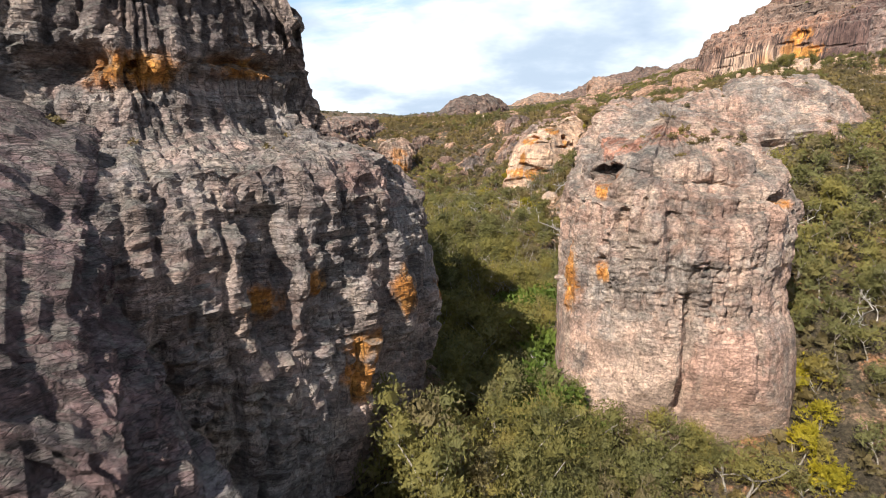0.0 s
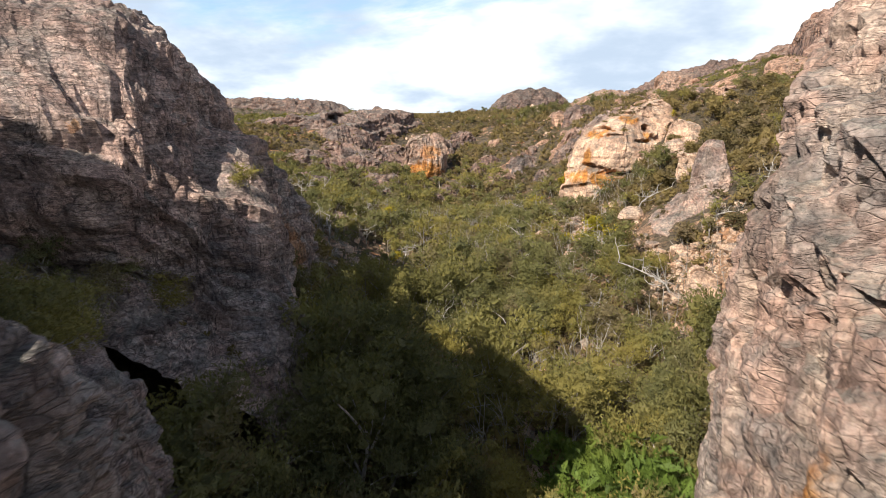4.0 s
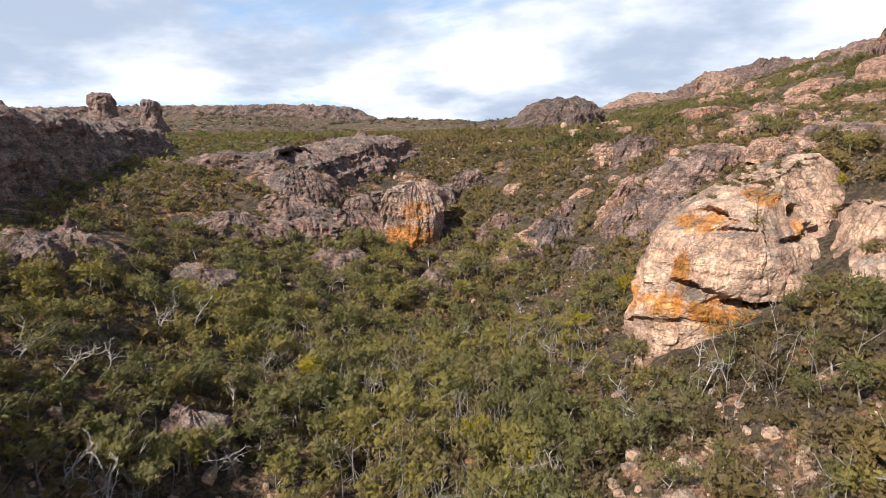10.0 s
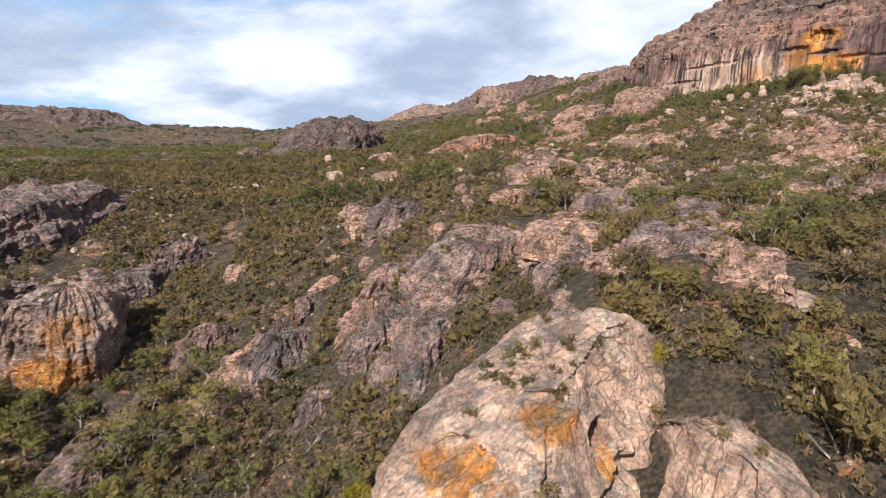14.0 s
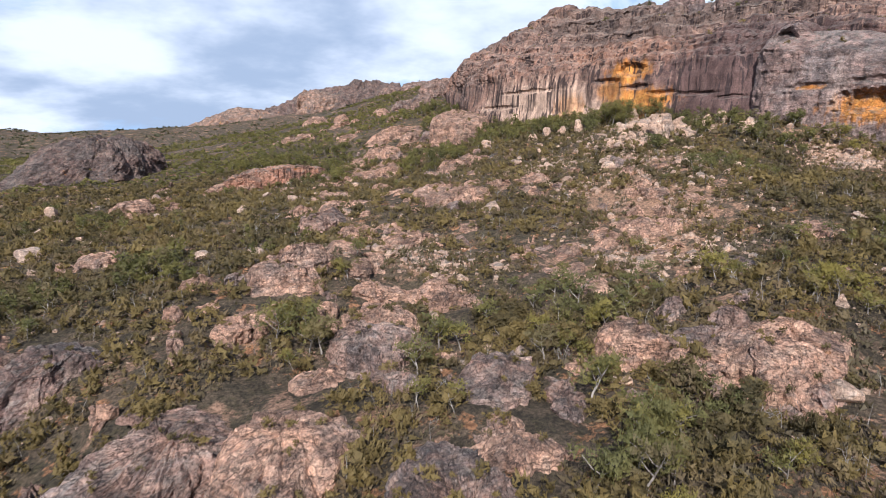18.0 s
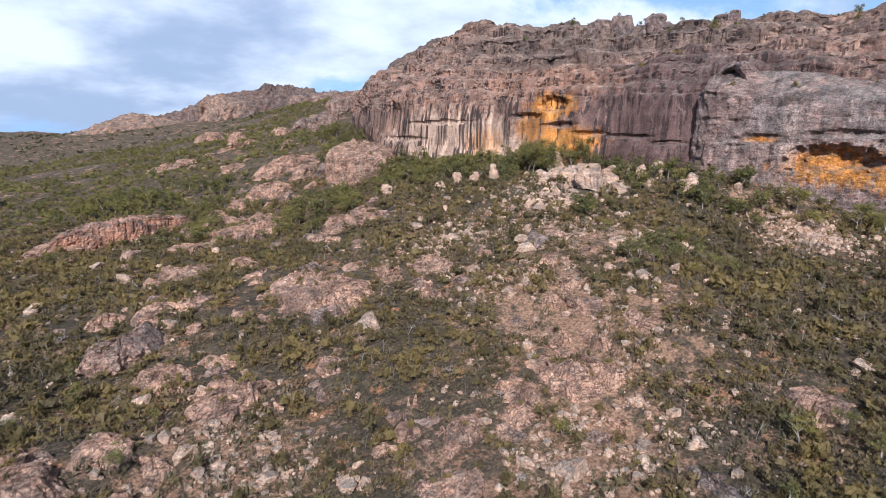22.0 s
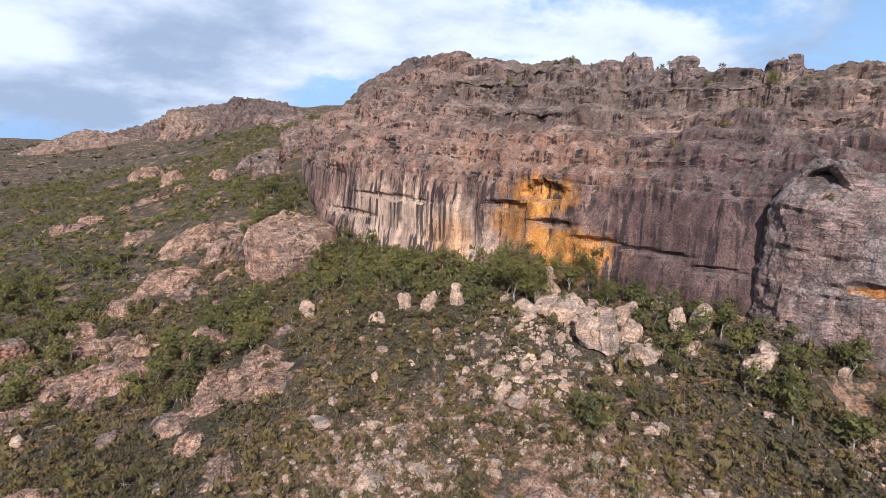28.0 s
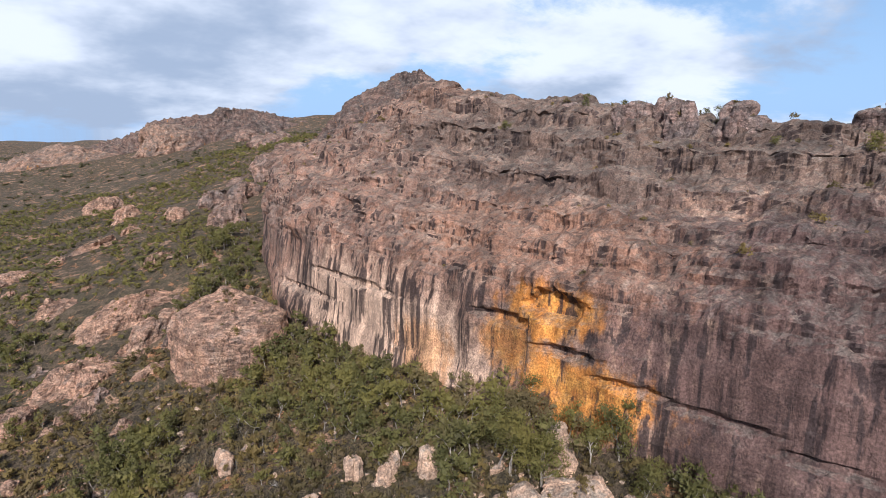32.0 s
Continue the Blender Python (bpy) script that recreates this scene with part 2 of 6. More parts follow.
def weathered(g, wrap, rough, seed, strata=1.2, joint=3.0, dip=(0.0, 0.0), calm=None, hollows=(), ribs=0.9):
    """Breaks a smooth rock grid up: swells, bedded and jointed blocks in two sizes with open cracks, grain. calm: (low, high) of a smooth band."""
    nrm = grid_normals(g, wrap).reshape(-1, 3)
    p = g.reshape(-1, 3).copy()
    mean = g[len(g) // 3]
    run = np.concatenate(([0], np.cumsum(np.linalg.norm(np.diff(mean, axis=0), axis=1))))
    u = np.broadcast_to(run[None, :], g.shape[:2]).ravel() + 0.45 * fbm(p / 5, 2, seed + 2)
    warp = p[:, 2] + dip[0] * p[:, 0] + dip[1] * p[:, 1] + 0.5 * fbm(p / 15, 2, seed + 3) + 0.10 * fbm(p / 1.8, 2, seed + 6)
    d = 1.7 * fbm(p / 12, 3, seed) + 0.6 * fbm(p / 3.7, 3, seed + 7)
    up = np.abs(nrm[:, 2])
    side = np.clip(1.25 - 0.85 * up, 0.35, 1)
    big, crack = bricked(u, warp, joint, strata * 2.3, seed + 11, 0.26)
    d += side * (0.9 * (big - 0.5) - 0.75 * crack)
    small, crack = bricked(u + 3.3, warp + 0.4, joint * 0.42, strata * 0.62, seed + 17, 0.14)
    loose = 0.45 + 0.9 * np.clip(fbm(p / 6, 2, seed + 23) + 0.3, 0, 1)
    d += side * loose * (0.95 * (small - 0.5) - 0.55 * crack)
    # upright columns between open joints, each standing proud or sunk for a part of the height
    wide = joint * 0.55
    col = u / wide + 0.35 * fbm(np.stack((u * 0, u * 0, p[:, 2] / 16), 1), 2, seed + 29) + 0.12 * fbm(p / 2.5, 2, seed + 30)
    i = np.floor(col)
    f = col - i
    tier = np.floor(p[:, 2] / (joint * 5.5) + 5 * hash3(i, i * 0, i * 0, seed + 31))
    proud = hash3(i, tier, i * 0, seed + 32)
    d += side * ribs * (1.7 * (proud - 0.5) - 0.8 * np.exp(-np.minimum(f, 1 - f) * wide / 0.22))
    gap, rnd = blocks(p / (joint * 0.8) + 0.2 * fbm(p / 2, 2, seed + 4)[:, None], seed + 13)
    d += (1.2 - side) * (0.8 * (rnd - 0.5) - 0.6 * np.exp(-gap / 0.08))
    d += 0.16 * fbm(p / 0.8, 2, seed + 5)
    if calm:
        inside = np.clip((p[:, 2] - calm[0]) / 3, 0, 1) * np.clip((calm[1] - p[:, 2]) / 3, 0, 1)
        flow = 0.55 * value_noise(np.stack((u / 2.2, p[:, 2] / 30, u * 0), 1), seed + 40) + 0.9 * fbm(p / 14, 2, seed + 41)
        d = d * (1 - 0.86 * inside) + flow * inside
    d = rough * d
    sunk = np.zeros(len(p))
    for centre, size, depth in hollows:
        away = np.linalg.norm((p - np.array(centre)) / np.array(size), axis=1) + 0.25 * fbm(p / 1.5, 2, seed + 50)
        sunk += depth * np.clip(1.35 - away, 0, 0.6) / 0.6
    level = nrm * (1, 1, 0)
    level /= np.maximum(np.linalg.norm(level, axis=1, keepdims=True), 0.25)
    return (p + nrm * d[:, None] - level * sunk[:, None]).reshape(g.shape)


SHELF = []         # level spots on the rocks, where tufts take hold


def shelves(g, wrap):
    n = grid_normals(g, wrap)
    flat = (n[..., 2] > 0.72) & (np.roll(n[..., 2], 1, 0) > 0.5)
    return g[flat]


FOOT = []          # footprints where nothing grows: (outline, top)


def escarpment(name, line, profile, step, material, rough=1.0, seed=1, strata=1.2, joint=3.0, dip=(0, 0), ups=1.0, label="", category="cliff", calm=None, hollows=(), ribs=0.9):
    """A cliff along a line of (x, y, foot, height factor, setback factor), its face on the right hand of the way; profile: (setback, rise)."""
    s, _ = spline(line, step)
    tan = np.gradient(s[:, :2], axis=0)
    tan /= np.linalg.norm(tan, axis=1, keepdims=True)
    for _ in range(int(6 / step)):
        tan[1:-1] = (tan[:-2] + tan[1:-1] * 2 + tan[2:]) / 4
    tan /= np.linalg.norm(tan, axis=1, keepdims=True)
    back = np.stack((-tan[:, 1], tan[:, 0]), 1)
    pr = profile_line(profile, step * ups)
    g = np.zeros((len(pr), len(s), 3))
    g[:, :, 0] = s[None, :, 0] + back[None, :, 0] * pr[:, None, 0] * s[None, :, 4]
    g[:, :, 1] = s[None, :, 1] + back[None, :, 1] * pr[:, None, 0] * s[None, :, 4]
    g[:, :, 2] = s[None, :, 2] + np.where(pr[:, None, 1] < 0, pr[:, None, 1], pr[:, None, 1] * s[None, :, 3])
    g = weathered(g, False, rough, seed, strata, joint, dip, calm, hollows, ribs)
    SHELF.append(shelves(g, False))
    ob = new(name)
    cut = int(np.argmax(pr[:, 1] > 0.58 * pr[:, 1].max()))
    for part_name, rows in (("face", g[:cut + 1]), ("upper_tier" if name != "upper_tier" else "brow", g[cut:])):
        new(part_name, mesh_from(part_name, rows.reshape(-1, 3), grid_faces(len(rows), len(s)), material, False)).parent = ob
    deep = np.concatenate((s[:, :2], (s[:, :2] + back * (pr[:, 0].max() * s[:, 4])[:, None])[::-1]))
    FOOT.append(deep[:: max(1, int(2 / step))])
    return tagged(ob, label, category)


def crag(name, ring, z0, z1, profile, step, material, rough=1.0, seed=1, lean=(0, 0), strata=1.2, joint=3.0, dip=(0, 0), slope=(0, 0), label="", category="rock", ups=1.0, keep=True, hollows=(), cuts=0, tight=0.8, rooted=False, ribs=0.9, calm=None):
    """A free-standing rock: a closed outline of (x, y), drawn in or out with height by profile rows (share of height, share of width); its top shifted by
    lean and tilted by slope."""
    s, at = spline([(x, y, 0) for x, y in ring], step, True)
    mid = s[:, :2].mean(0)
    rad = np.linalg.norm(s[:, :2] - mid, axis=1).mean()
    pr = profile_line([(k * rad, z0 + (z1 - z0) * h) for h, k in profile], step * ups)
    g = np.zeros((len(pr), len(s), 3))
    k = np.maximum(pr[:, 0] / rad, 0.02)
    h = (pr[:, 1] - z0) / (z1 - z0)
    off = s[:, :2] - mid
    for a in (0, 1):
        g[:, :, a] = mid[a] + off[None, :, a] * k[:, None] + lean[a] * h[:, None]
    g[:, :, 2] = pr[:, None, 1] + (off[None, :, 0] * slope[0] + off[None, :, 1] * slope[1]) * (k if rooted else k * np.clip(h, 0, 1))[:, None]
    if cuts:
        r = np.random.default_rng(seed)
        mid3 = np.array([*(mid + np.array(lean) * 0.5), (z0 + z1) / 2])
        half = np.array([np.abs(off[:, 0]).max(), np.abs(off[:, 1]).max(), (z1 - z0) / 2])
        q = ((g - mid3) / half).reshape(-1, 3)
        for _ in range(cuts):
            n = r.normal(size=3) * (1, 1, 0.55)
            if rooted:
                n[2] = abs(n[2]) * 1.6
            n /= np.linalg.norm(n)
            q = q - np.outer(np.maximum(q @ n - r.uniform(tight, tight + 0.25), 0), n)
        g = (q * half).reshape(g.shape) + mid3
    g = weathered(g, True, rough, seed, strata, joint, dip, calm, hollows, ribs)
    SHELF.append(shelves(g, True))
    g[-1] = g[-1].mean(0)
    ob = new(name, mesh_from(name, g.reshape(-1, 3), grid_faces(len(pr), len(s), True), material, False))
    if keep:
        FOOT.append(s[:: max(1, int(1.5 / step)), :2] * 1.0)
    return tagged(ob, label, category)


# ---- materials ----
def material(name):
    m = bpy.data.materials.new(name)
    m.use_nodes = True
    return m, Nodes(m.node_tree)


def finish(n, colour, rough, bump=None, strength=0.4, distance=0.1):
    s = n.add("ShaderNodeBsdfPrincipled", {"Base Color": colour, "Roughness": rough, "Specular IOR Level": 0.25})
    if bump is not None:
        b = n.add("ShaderNodeBump", {"Height": bump, "Strength": strength, "Distance": distance})
        n.t.links.new(b.outputs[0], s.inputs["Normal"])
    n.t.links.new(s.outputs[0], n.add("ShaderNodeOutputMaterial").inputs[0])


def rock(name, pink=(0.33, 0.23, 0.195), grey=(0.21, 0.195, 0.195), dark=(0.085, 0.065, 0.07), pale=(0.46, 0.36, 0.295), orange=(0.49, 0.205, 0.05),
         greyness=0.5, streaks=0.4, paleness=0.3, rust=0.2, cracks=0.35, relief_depth=0.4, bedding=0.55, grain=1.0, lichen_share=0.7, course=3.2, flow=False, overall=False, mottle=0.4, band=1.0, blocky=0.6, block=(1.0, 3.0), spots=()):
    """Bedded sandstone. spots: (centre, half sizes, amount, colour) of stained or shade-darkened patches; no colour:
    rust.
    """
    m, n = material(name)
    pos = n.add("ShaderNodeNewGeometry").outputs["Position"]
    up = n.add("ShaderNodeSeparateXYZ", {0: n.add("ShaderNodeNewGeometry").outputs["Normal"]}).outputs[2]
    big = n.noise(pos, 0.07, 4, 0.6, 0.4)
    midn = n.noise(pos, 0.5, 6, 0.66, 0.3)
    fine = n.noise(pos, 3.2, 7, 0.72)
    bed = n.noise(n.mapped(pos, (0.10, 0.10, 1.7)), 1.0, 6, 0.62, 0.6)
    fall = n.noise(n.mapped(pos, (0.62 * band, 0.62 * band, 0.022)), 1.0, 5, 0.58, 0.2)
    fall2 = n.noise(n.mapped(pos, (2.0 * band, 2.0 * band, 0.04), (4, 7, 1)), 1.0, 4, 0.58, 0.15)
    c = n.mix(n.step(n.math("ADD", n.math("MULTIPLY", big, 0.55), n.math("MULTIPLY", midn, 0.45)), 0.56 - 0.3 * greyness, 0.76 - 0.3 * greyness), pink, grey)
    c = n.mix(n.math("MULTIPLY", n.step(n.math("ADD", n.math("MULTIPLY", fall, 0.6), n.math("MULTIPLY", midn, 0.4)), 0.46, 0.64), min(1.0, paleness * 1.6)), c, pale)
    c = n.mix(n.math("MULTIPLY", n.step(bed, 0.52, 0.64), bedding), c, tuple(v * 0.55 for v in pink))
    c = n.mix(n.math("MULTIPLY", n.step(n.noise(n.mapped(pos, (0.3, 0.3, 0.5), (3, 8, 1)), 1.0, 5, 0.65, 0.5), 0.54, 0.66), 0.6), c, tuple(v * 0.7 for v in grey))
    rusty = n.math("MULTIPLY", n.step(n.noise(n.mapped(pos, (0.16, 0.16, 0.26), (9, 3, 4)), 1.0, 6, 0.65, 0.8), 0.71 - 0.12 * rust, 0.76 - 0.12 * rust), min(1.0, rust * 2.0))
    tone = n.mix(n.step(midn, 0.4, 0.65), orange, (0.56, 0.28, 0.07))
    c = n.mix(rusty, c, tone)
    for centre, half, amount, *paint in spots:
        rel = n.mapped(pos, tuple(1 / h for h in half), tuple(-q / h for q, h in zip(centre, half)))
        dist = n.add("ShaderNodeVectorMath", {0: rel}, operation="LENGTH").outputs["Value"]
        dist = n.math("ADD", dist, n.math("MULTIPLY", n.math("SUBTRACT", fall, 0.5), 1.7))
        dist = n.math("ADD", dist, n.math("MULTIPLY", n.math("SUBTRACT", midn, 0.5), 1.5))
        here = n.math("MULTIPLY", n.math("SUBTRACT", 1.0, n.step(dist, 0.55, 1.15)), amount)
        c = n.mix(here, c, paint[0] if paint else tone)
    run = n.step(n.math("ADD", n.math("MULTIPLY", fall, 0.58), n.math("MULTIPLY", fall2, 0.42)), 0.64 - 0.22 * streaks, 0.71 - 0.22 * streaks)
    steep = n.math("SUBTRACT", 1.0, n.step(up, 0.40 if overall else 0.25, 0.85 if overall else 0.75))
    c = n.mix(n.math("MULTIPLY", n.math("MULTIPLY", run, steep), 0.9 * min(1.0, streaks * 1.8)), c, dark)
    lichen = n.math("MULTIPLY", n.step(up, 0.30, 0.85), n.step(n.noise(pos, 0.7, 7, 0.7), 0.38, 0.62))
    c = n.mix(n.math("MULTIPLY", lichen, lichen_share), c, (0.19, 0.19, 0.17))
    patch = n.noise(n.mapped(pos, (0.16, 0.16, 0.035) if overall else (0.22, 0.22, 0.3), (6, 1, 2)), 1.0, 6, 0.68, 0.4)
    c = n.mix(n.step(patch, 0.34, 0.66), n.mix(1.0, c, (1 - mottle, 1 - mottle * 1.02, 1 - mottle * 1.0), "MULTIPLY"), n.mix(1.0, c, (1 + mottle, 1 + mottle * 0.95, 1 + mottle * 0.88), "MULTIPLY"))
    line = n.math("ABSOLUTE", n.math("SUBTRACT", n.noise(n.mapped(pos, (0.26, 0.26, course * 0.8), (2, 5, 9)), 1.0, 5, 0.68, 0.1), 0.5))
    line2 = n.math("ABSOLUTE", n.math("SUBTRACT", n.noise(n.mapped(pos, (0.55, 0.55, 0.06), (8, 1, 3)), 1.0, 4, 0.6, 0.3), 0.5))
    some = n.step(n.noise(n.mapped(pos, (0.45, 0.45, 0.8), (1, 7, 5)), 1.0, 4, 0.65), 0.44, 0.58)
    crack = n.math("MINIMUM", n.math("MAXIMUM", n.step(line, 0.0, 0.028), some), n.step(line2, 0.0, 0.012))
    c = n.mix(n.math("MULTIPLY", n.math("SUBTRACT", 1.0, crack), cracks), c, (0.05, 0.042, 0.042))
    cells = n.add("ShaderNodeVectorMath", {0: n.mapped(pos, (block[0], block[0], block[1])), 1: n.add("ShaderNodeVectorMath", {0: n.add("ShaderNodeTexNoise", {"Vector": pos, "Scale": 0.8, "Detail": 3.0}).outputs["Color"], 3: 0.22}, operation="SCALE").outputs[0]}, operation="ADD").outputs[0]
    gap = n.step(n.add("ShaderNodeTexVoronoi", {"Vector": cells, "Scale": 1.0}, feature="DISTANCE_TO_EDGE").outputs["Distance"], 0.0, 0.055)
    lot = n.add("ShaderNodeSeparateColor", {0: n.add("ShaderNodeTexVoronoi", {"Vector": cells, "Scale": 1.0}).outputs["Color"]}).outputs[0]
    worn = n.math("MULTIPLY", n.step(n.noise(n.mapped(pos, (0.25, 0.25, 0.25), (4, 4, 4)), 1.0, 4, 0.6), 0.36, 0.56), blocky)
    if overall:
        worn = n.math("MULTIPLY", worn, n.math("SUBTRACT", 1.0, n.math("MULTIPLY", steep, 0.85)))
    c = n.mix(n.math("MULTIPLY", worn, 0.9), c, n.mix(lot, n.mix(1.0, c, (0.66, 0.65, 0.66), "MULTIPLY"), n.mix(1.0, c, (1.3, 1.27, 1.24), "MULTIPLY")))
    c = n.mix(n.math("MULTIPLY", n.math("MULTIPLY", n.math("SUBTRACT", 1.0, gap), worn), 0.75), c, (0.05, 0.042, 0.042))
    c = n.mix(n.step(fine, 0.34, 0.70), n.mix(1.0, c, (1 - 0.45 * grain, 1 - 0.47 * grain, 1 - 0.47 * grain), "MULTIPLY"), n.mix(1.0, c, (1 + 0.28 * grain, 1 + 0.26 * grain, 1 + 0.24 * grain), "MULTIPLY"))
    grainy = n.noise(n.mapped(pos, (1.0, 1.0, 3.6)), 1.0, 6, 0.68, 0.15)
    if flow:
        grainy = n.math("ADD", n.math("MULTIPLY", n.noise(n.mapped(pos, flow), 1.0, 5, 0.65, 0.2), steep), n.math("MULTIPLY", grainy, n.math("SUBTRACT", 1.0, steep)))
    relief = n.math("ADD", n.math("MULTIPLY", fine, 0.8), grainy)
    relief = n.math("ADD", relief, n.math("MULTIPLY", crack, 1.3 * cracks))
    relief = n.math("ADD", relief, n.math("MULTIPLY", n.math("ADD", n.math("MULTIPLY", gap, 0.8), n.math("MULTIPLY", lot, 0.7)), worn))
    finish(n, c, 0.92, relief, 0.85, relief_depth)
    return m


rock_gully = rock("sandstone of the gully cliffs", pink=(0.36, 0.262, 0.235), grey=(0.26, 0.24, 0.24), greyness=0.55, streaks=0.26, paleness=0.38, rust=0.20, cracks=0.6, relief_depth=0.5, grain=0.8, blocky=0.42,
                  # last spot: the dome's dark varnished rock, with its shade painted in
                  spots=[((-6.0, 41.8, 15.4), (1.8, 2.2, 1.6), 1.0), ((-6.1, 41.1, 12.6), (1.6, 2.2, 2.0), 1.0), ((-11.3, 35.4, 19.8), (1.4, 2, 1.2), 1.0), ((-2.5, 43.8, 18.6), (1.4, 2.2, 2.2), 1.0), ((-8.2, 38.1, 20.7), (1.2, 1.6, 1.0), 0.95), ((-0.6, 51, 17), (1.4, 2.4, 1.4), 0.95), ((-21, 42, 34.6), (3.5, 4, 1.5), 1.0), ((-15.5, 48.5, 35.4), (4, 3.4, 1.0), 1.0), ((-5.3, 44.5, 27), (3.4, 3.6, 1.8), 0.6, (0.40, 0.25, 0.22)), ((-24, 54, 45), (24, 40, 10), 0.85, (0.125, 0.105, 0.106))])
# purple rock, its tones lowered to hold the shade on the spur's face
rock_spur = rock("purple sandstone of the spur, shade in its colour", pink=(0.195, 0.128, 0.132), grey=(0.148, 0.128, 0.137), pale=(0.25, 0.175, 0.172), greyness=0.45, streaks=0.25, paleness=0.3, rust=0.05, cracks=0.8, relief_depth=0.5, grain=0.8)
rock_pillar = rock("sandstone of the pillar", pink=(0.41, 0.275, 0.222), pale=(0.51, 0.395, 0.315), grey=(0.265, 0.238, 0.225), greyness=0.50, streaks=0.14, paleness=0.45, rust=0.14, cracks=0.22, relief_depth=0.4, bedding=0.3, grain=0.9, course=2.2, flow=(1.3, 1.3, 0.7), blocky=0.42,
                   spots=[((23, 57, 0), (11, 7, 15), 0.6, (0.53, 0.38, 0.30)), ((14.3, 64.6, 14.6), (1.2, 2.0, 4.5), 1.0), ((17, 63.4, 26.0), (2.0, 2.0, 1.3), 1.0, (0.42, 0.16, 0.045)), ((16.4, 63.0, 24.6), (1.0, 1.2, 1.0), 1.0), ((19.5, 66.2, 29.4), (3.2, 3.5, 1.5), 0.9, (0.42, 0.20, 0.14)), ((25, 66.5, 30.5), (3.4, 3.5, 1.6), 0.8, (0.40, 0.20, 0.145)), ((33.5, 59.2, 23.6), (1.5, 1.6, 0.8), 1.0), ((16.8, 60.8, 16.2), (0.8, 1.2, 1.2), 0.95), ((28, 56, 7), (5, 4, 5), 0.7, (0.44, 0.27, 0.215)),
                          ((70, 130, 42), (4, 6, 2.0), 0.9), ((46, 117, 35), (2, 4, 1.6), 0.9), ((46, 104, 26), (2, 4, 1.3), 0.9)])
rock_orange = rock("sandstone with orange overhangs", pink=(0.50, 0.335, 0.24), pale=(0.60, 0.45, 0.33), grey=(0.33, 0.27, 0.23), greyness=0.22, streaks=0.14, paleness=0.5, rust=0.22, cracks=0.3, relief_depth=0.3, grain=0.8, bedding=0.25, course=1.3, flow=(1.2, 1.2, 1.6),
                   blocky=0.35, block=(0.35, 0.9),
                   spots=[((34.4, 191.8, 32.3), (2.2, 3.2, 1.6), 1.0), ((27.9, 192.4, 29.2), (3.6, 3.8, 1.3), 1.0), ((31, 191.4, 29.2), (2.2, 3.4, 0.6), 0.8), ((21.6, 197.4, 18.6), (3.6, 4.4, 2.2), 1.0), ((24.2, 191.0, 19.2), (3.4, 4.2, 2.2), 1.0), ((27.5, 188.2, 19.0), (3.4, 4, 2.2), 1.0), ((30.5, 187.0, 18.0), (4.0, 4.2, 2.2), 1.0), ((34.5, 186.5, 18.2), (3.6, 4.2, 1.8), 0.9), ((25.3, 190.0, 23.4), (1.3, 3.0, 2.6), 1.0), ((38.8, 193.2, 30.0), (1.4, 2.4, 0.9), 0.95, (0.20, 0.085, 0.04)), ((38.6, 191.8, 28.4), (1.3, 2.8, 1.6), 0.95), ((42, 179, 23.4), (3.6, 4, 1.5), 0.95)])
rock_crag = rock("pale sandstone with an orange foot", pink=(0.46, 0.31, 0.24), grey=(0.30, 0.27, 0.25), pale=(0.56, 0.43, 0.33), greyness=0.4, streaks=0.1, paleness=0.5, rust=0.3, cracks=0.5, spots=[((-20, 248, 17.5), (7, 6, 4.0), 1.0), ((-18, 249, 24), (4, 4, 3.0), 0.7)])
rock_wall = rock("streaked sandstone of the great wall", lichen_share=0.45, pink=(0.27, 0.155, 0.113), grey=(0.165, 0.120, 0.104), dark=(0.042, 0.030, 0.031), pale=(0.46, 0.31, 0.225), greyness=0.48, streaks=0.66, overall=True, band=0.5, paleness=0.40, mottle=0.42, rust=0.12, cracks=0.25, relief_depth=0.3, bedding=0.25, course=0.7, flow=(1.2, 1.2, 0.25), blocky=0.5, block=(0.28, 0.6),
                 spots=[((250, 380, 116), (50, 80, 19), 0.75, (0.145, 0.110, 0.092)), ((196, 402, 76), (12, 42, 13), 1.0, (0.56, 0.40, 0.30)), ((224, 318, 86), (34, 46, 28), 0.92, (0.120, 0.076, 0.070)), ((212, 372, 97), (16, 34, 9), 0.6, (0.32, 0.175, 0.115)), ((206.2, 359.5, 88), (8, 8, 4.5), 1.0), ((205, 352, 77), (9, 13, 5.5), 1.0), ((203.5, 366, 82), (7, 6, 5), 0.75), ((198, 386, 76), (6, 9, 6), 0.5), ((233, 547, 99), (9, 9, 5), 0.95)])
rock_grey_wall = rock("weathered grey sandstone of the buttress", pink=(0.31, 0.21, 0.18), grey=(0.215, 0.182, 0.175), pale=(0.42, 0.31, 0.26), block=(0.4, 0.9), greyness=0.55, streaks=0.20, paleness=0.34, rust=0.05, flow=(1.6, 1.6, 0.8),
                      spots=[((221, 284.5, 72.5), (10, 12, 5.0), 1.0), ((229, 270, 70.5), (9, 13, 4.5), 1.0), ((215, 299, 78.6), (4, 4, 0.8), 1.0), ((216, 292, 82), (4, 3, 14), 0.6, (0.42, 0.33, 0.285))])
rock_hill = rock("weathered hillside sandstone", pink=(0.39, 0.25, 0.195), grey=(0.235, 0.20, 0.19), pale=(0.50, 0.345, 0.26), greyness=0.46, streaks=0.16, paleness=0.4, rust=0.22, cracks=0.7, relief_depth=0.5, lichen_share=0.5, block=(0.7, 1.3))
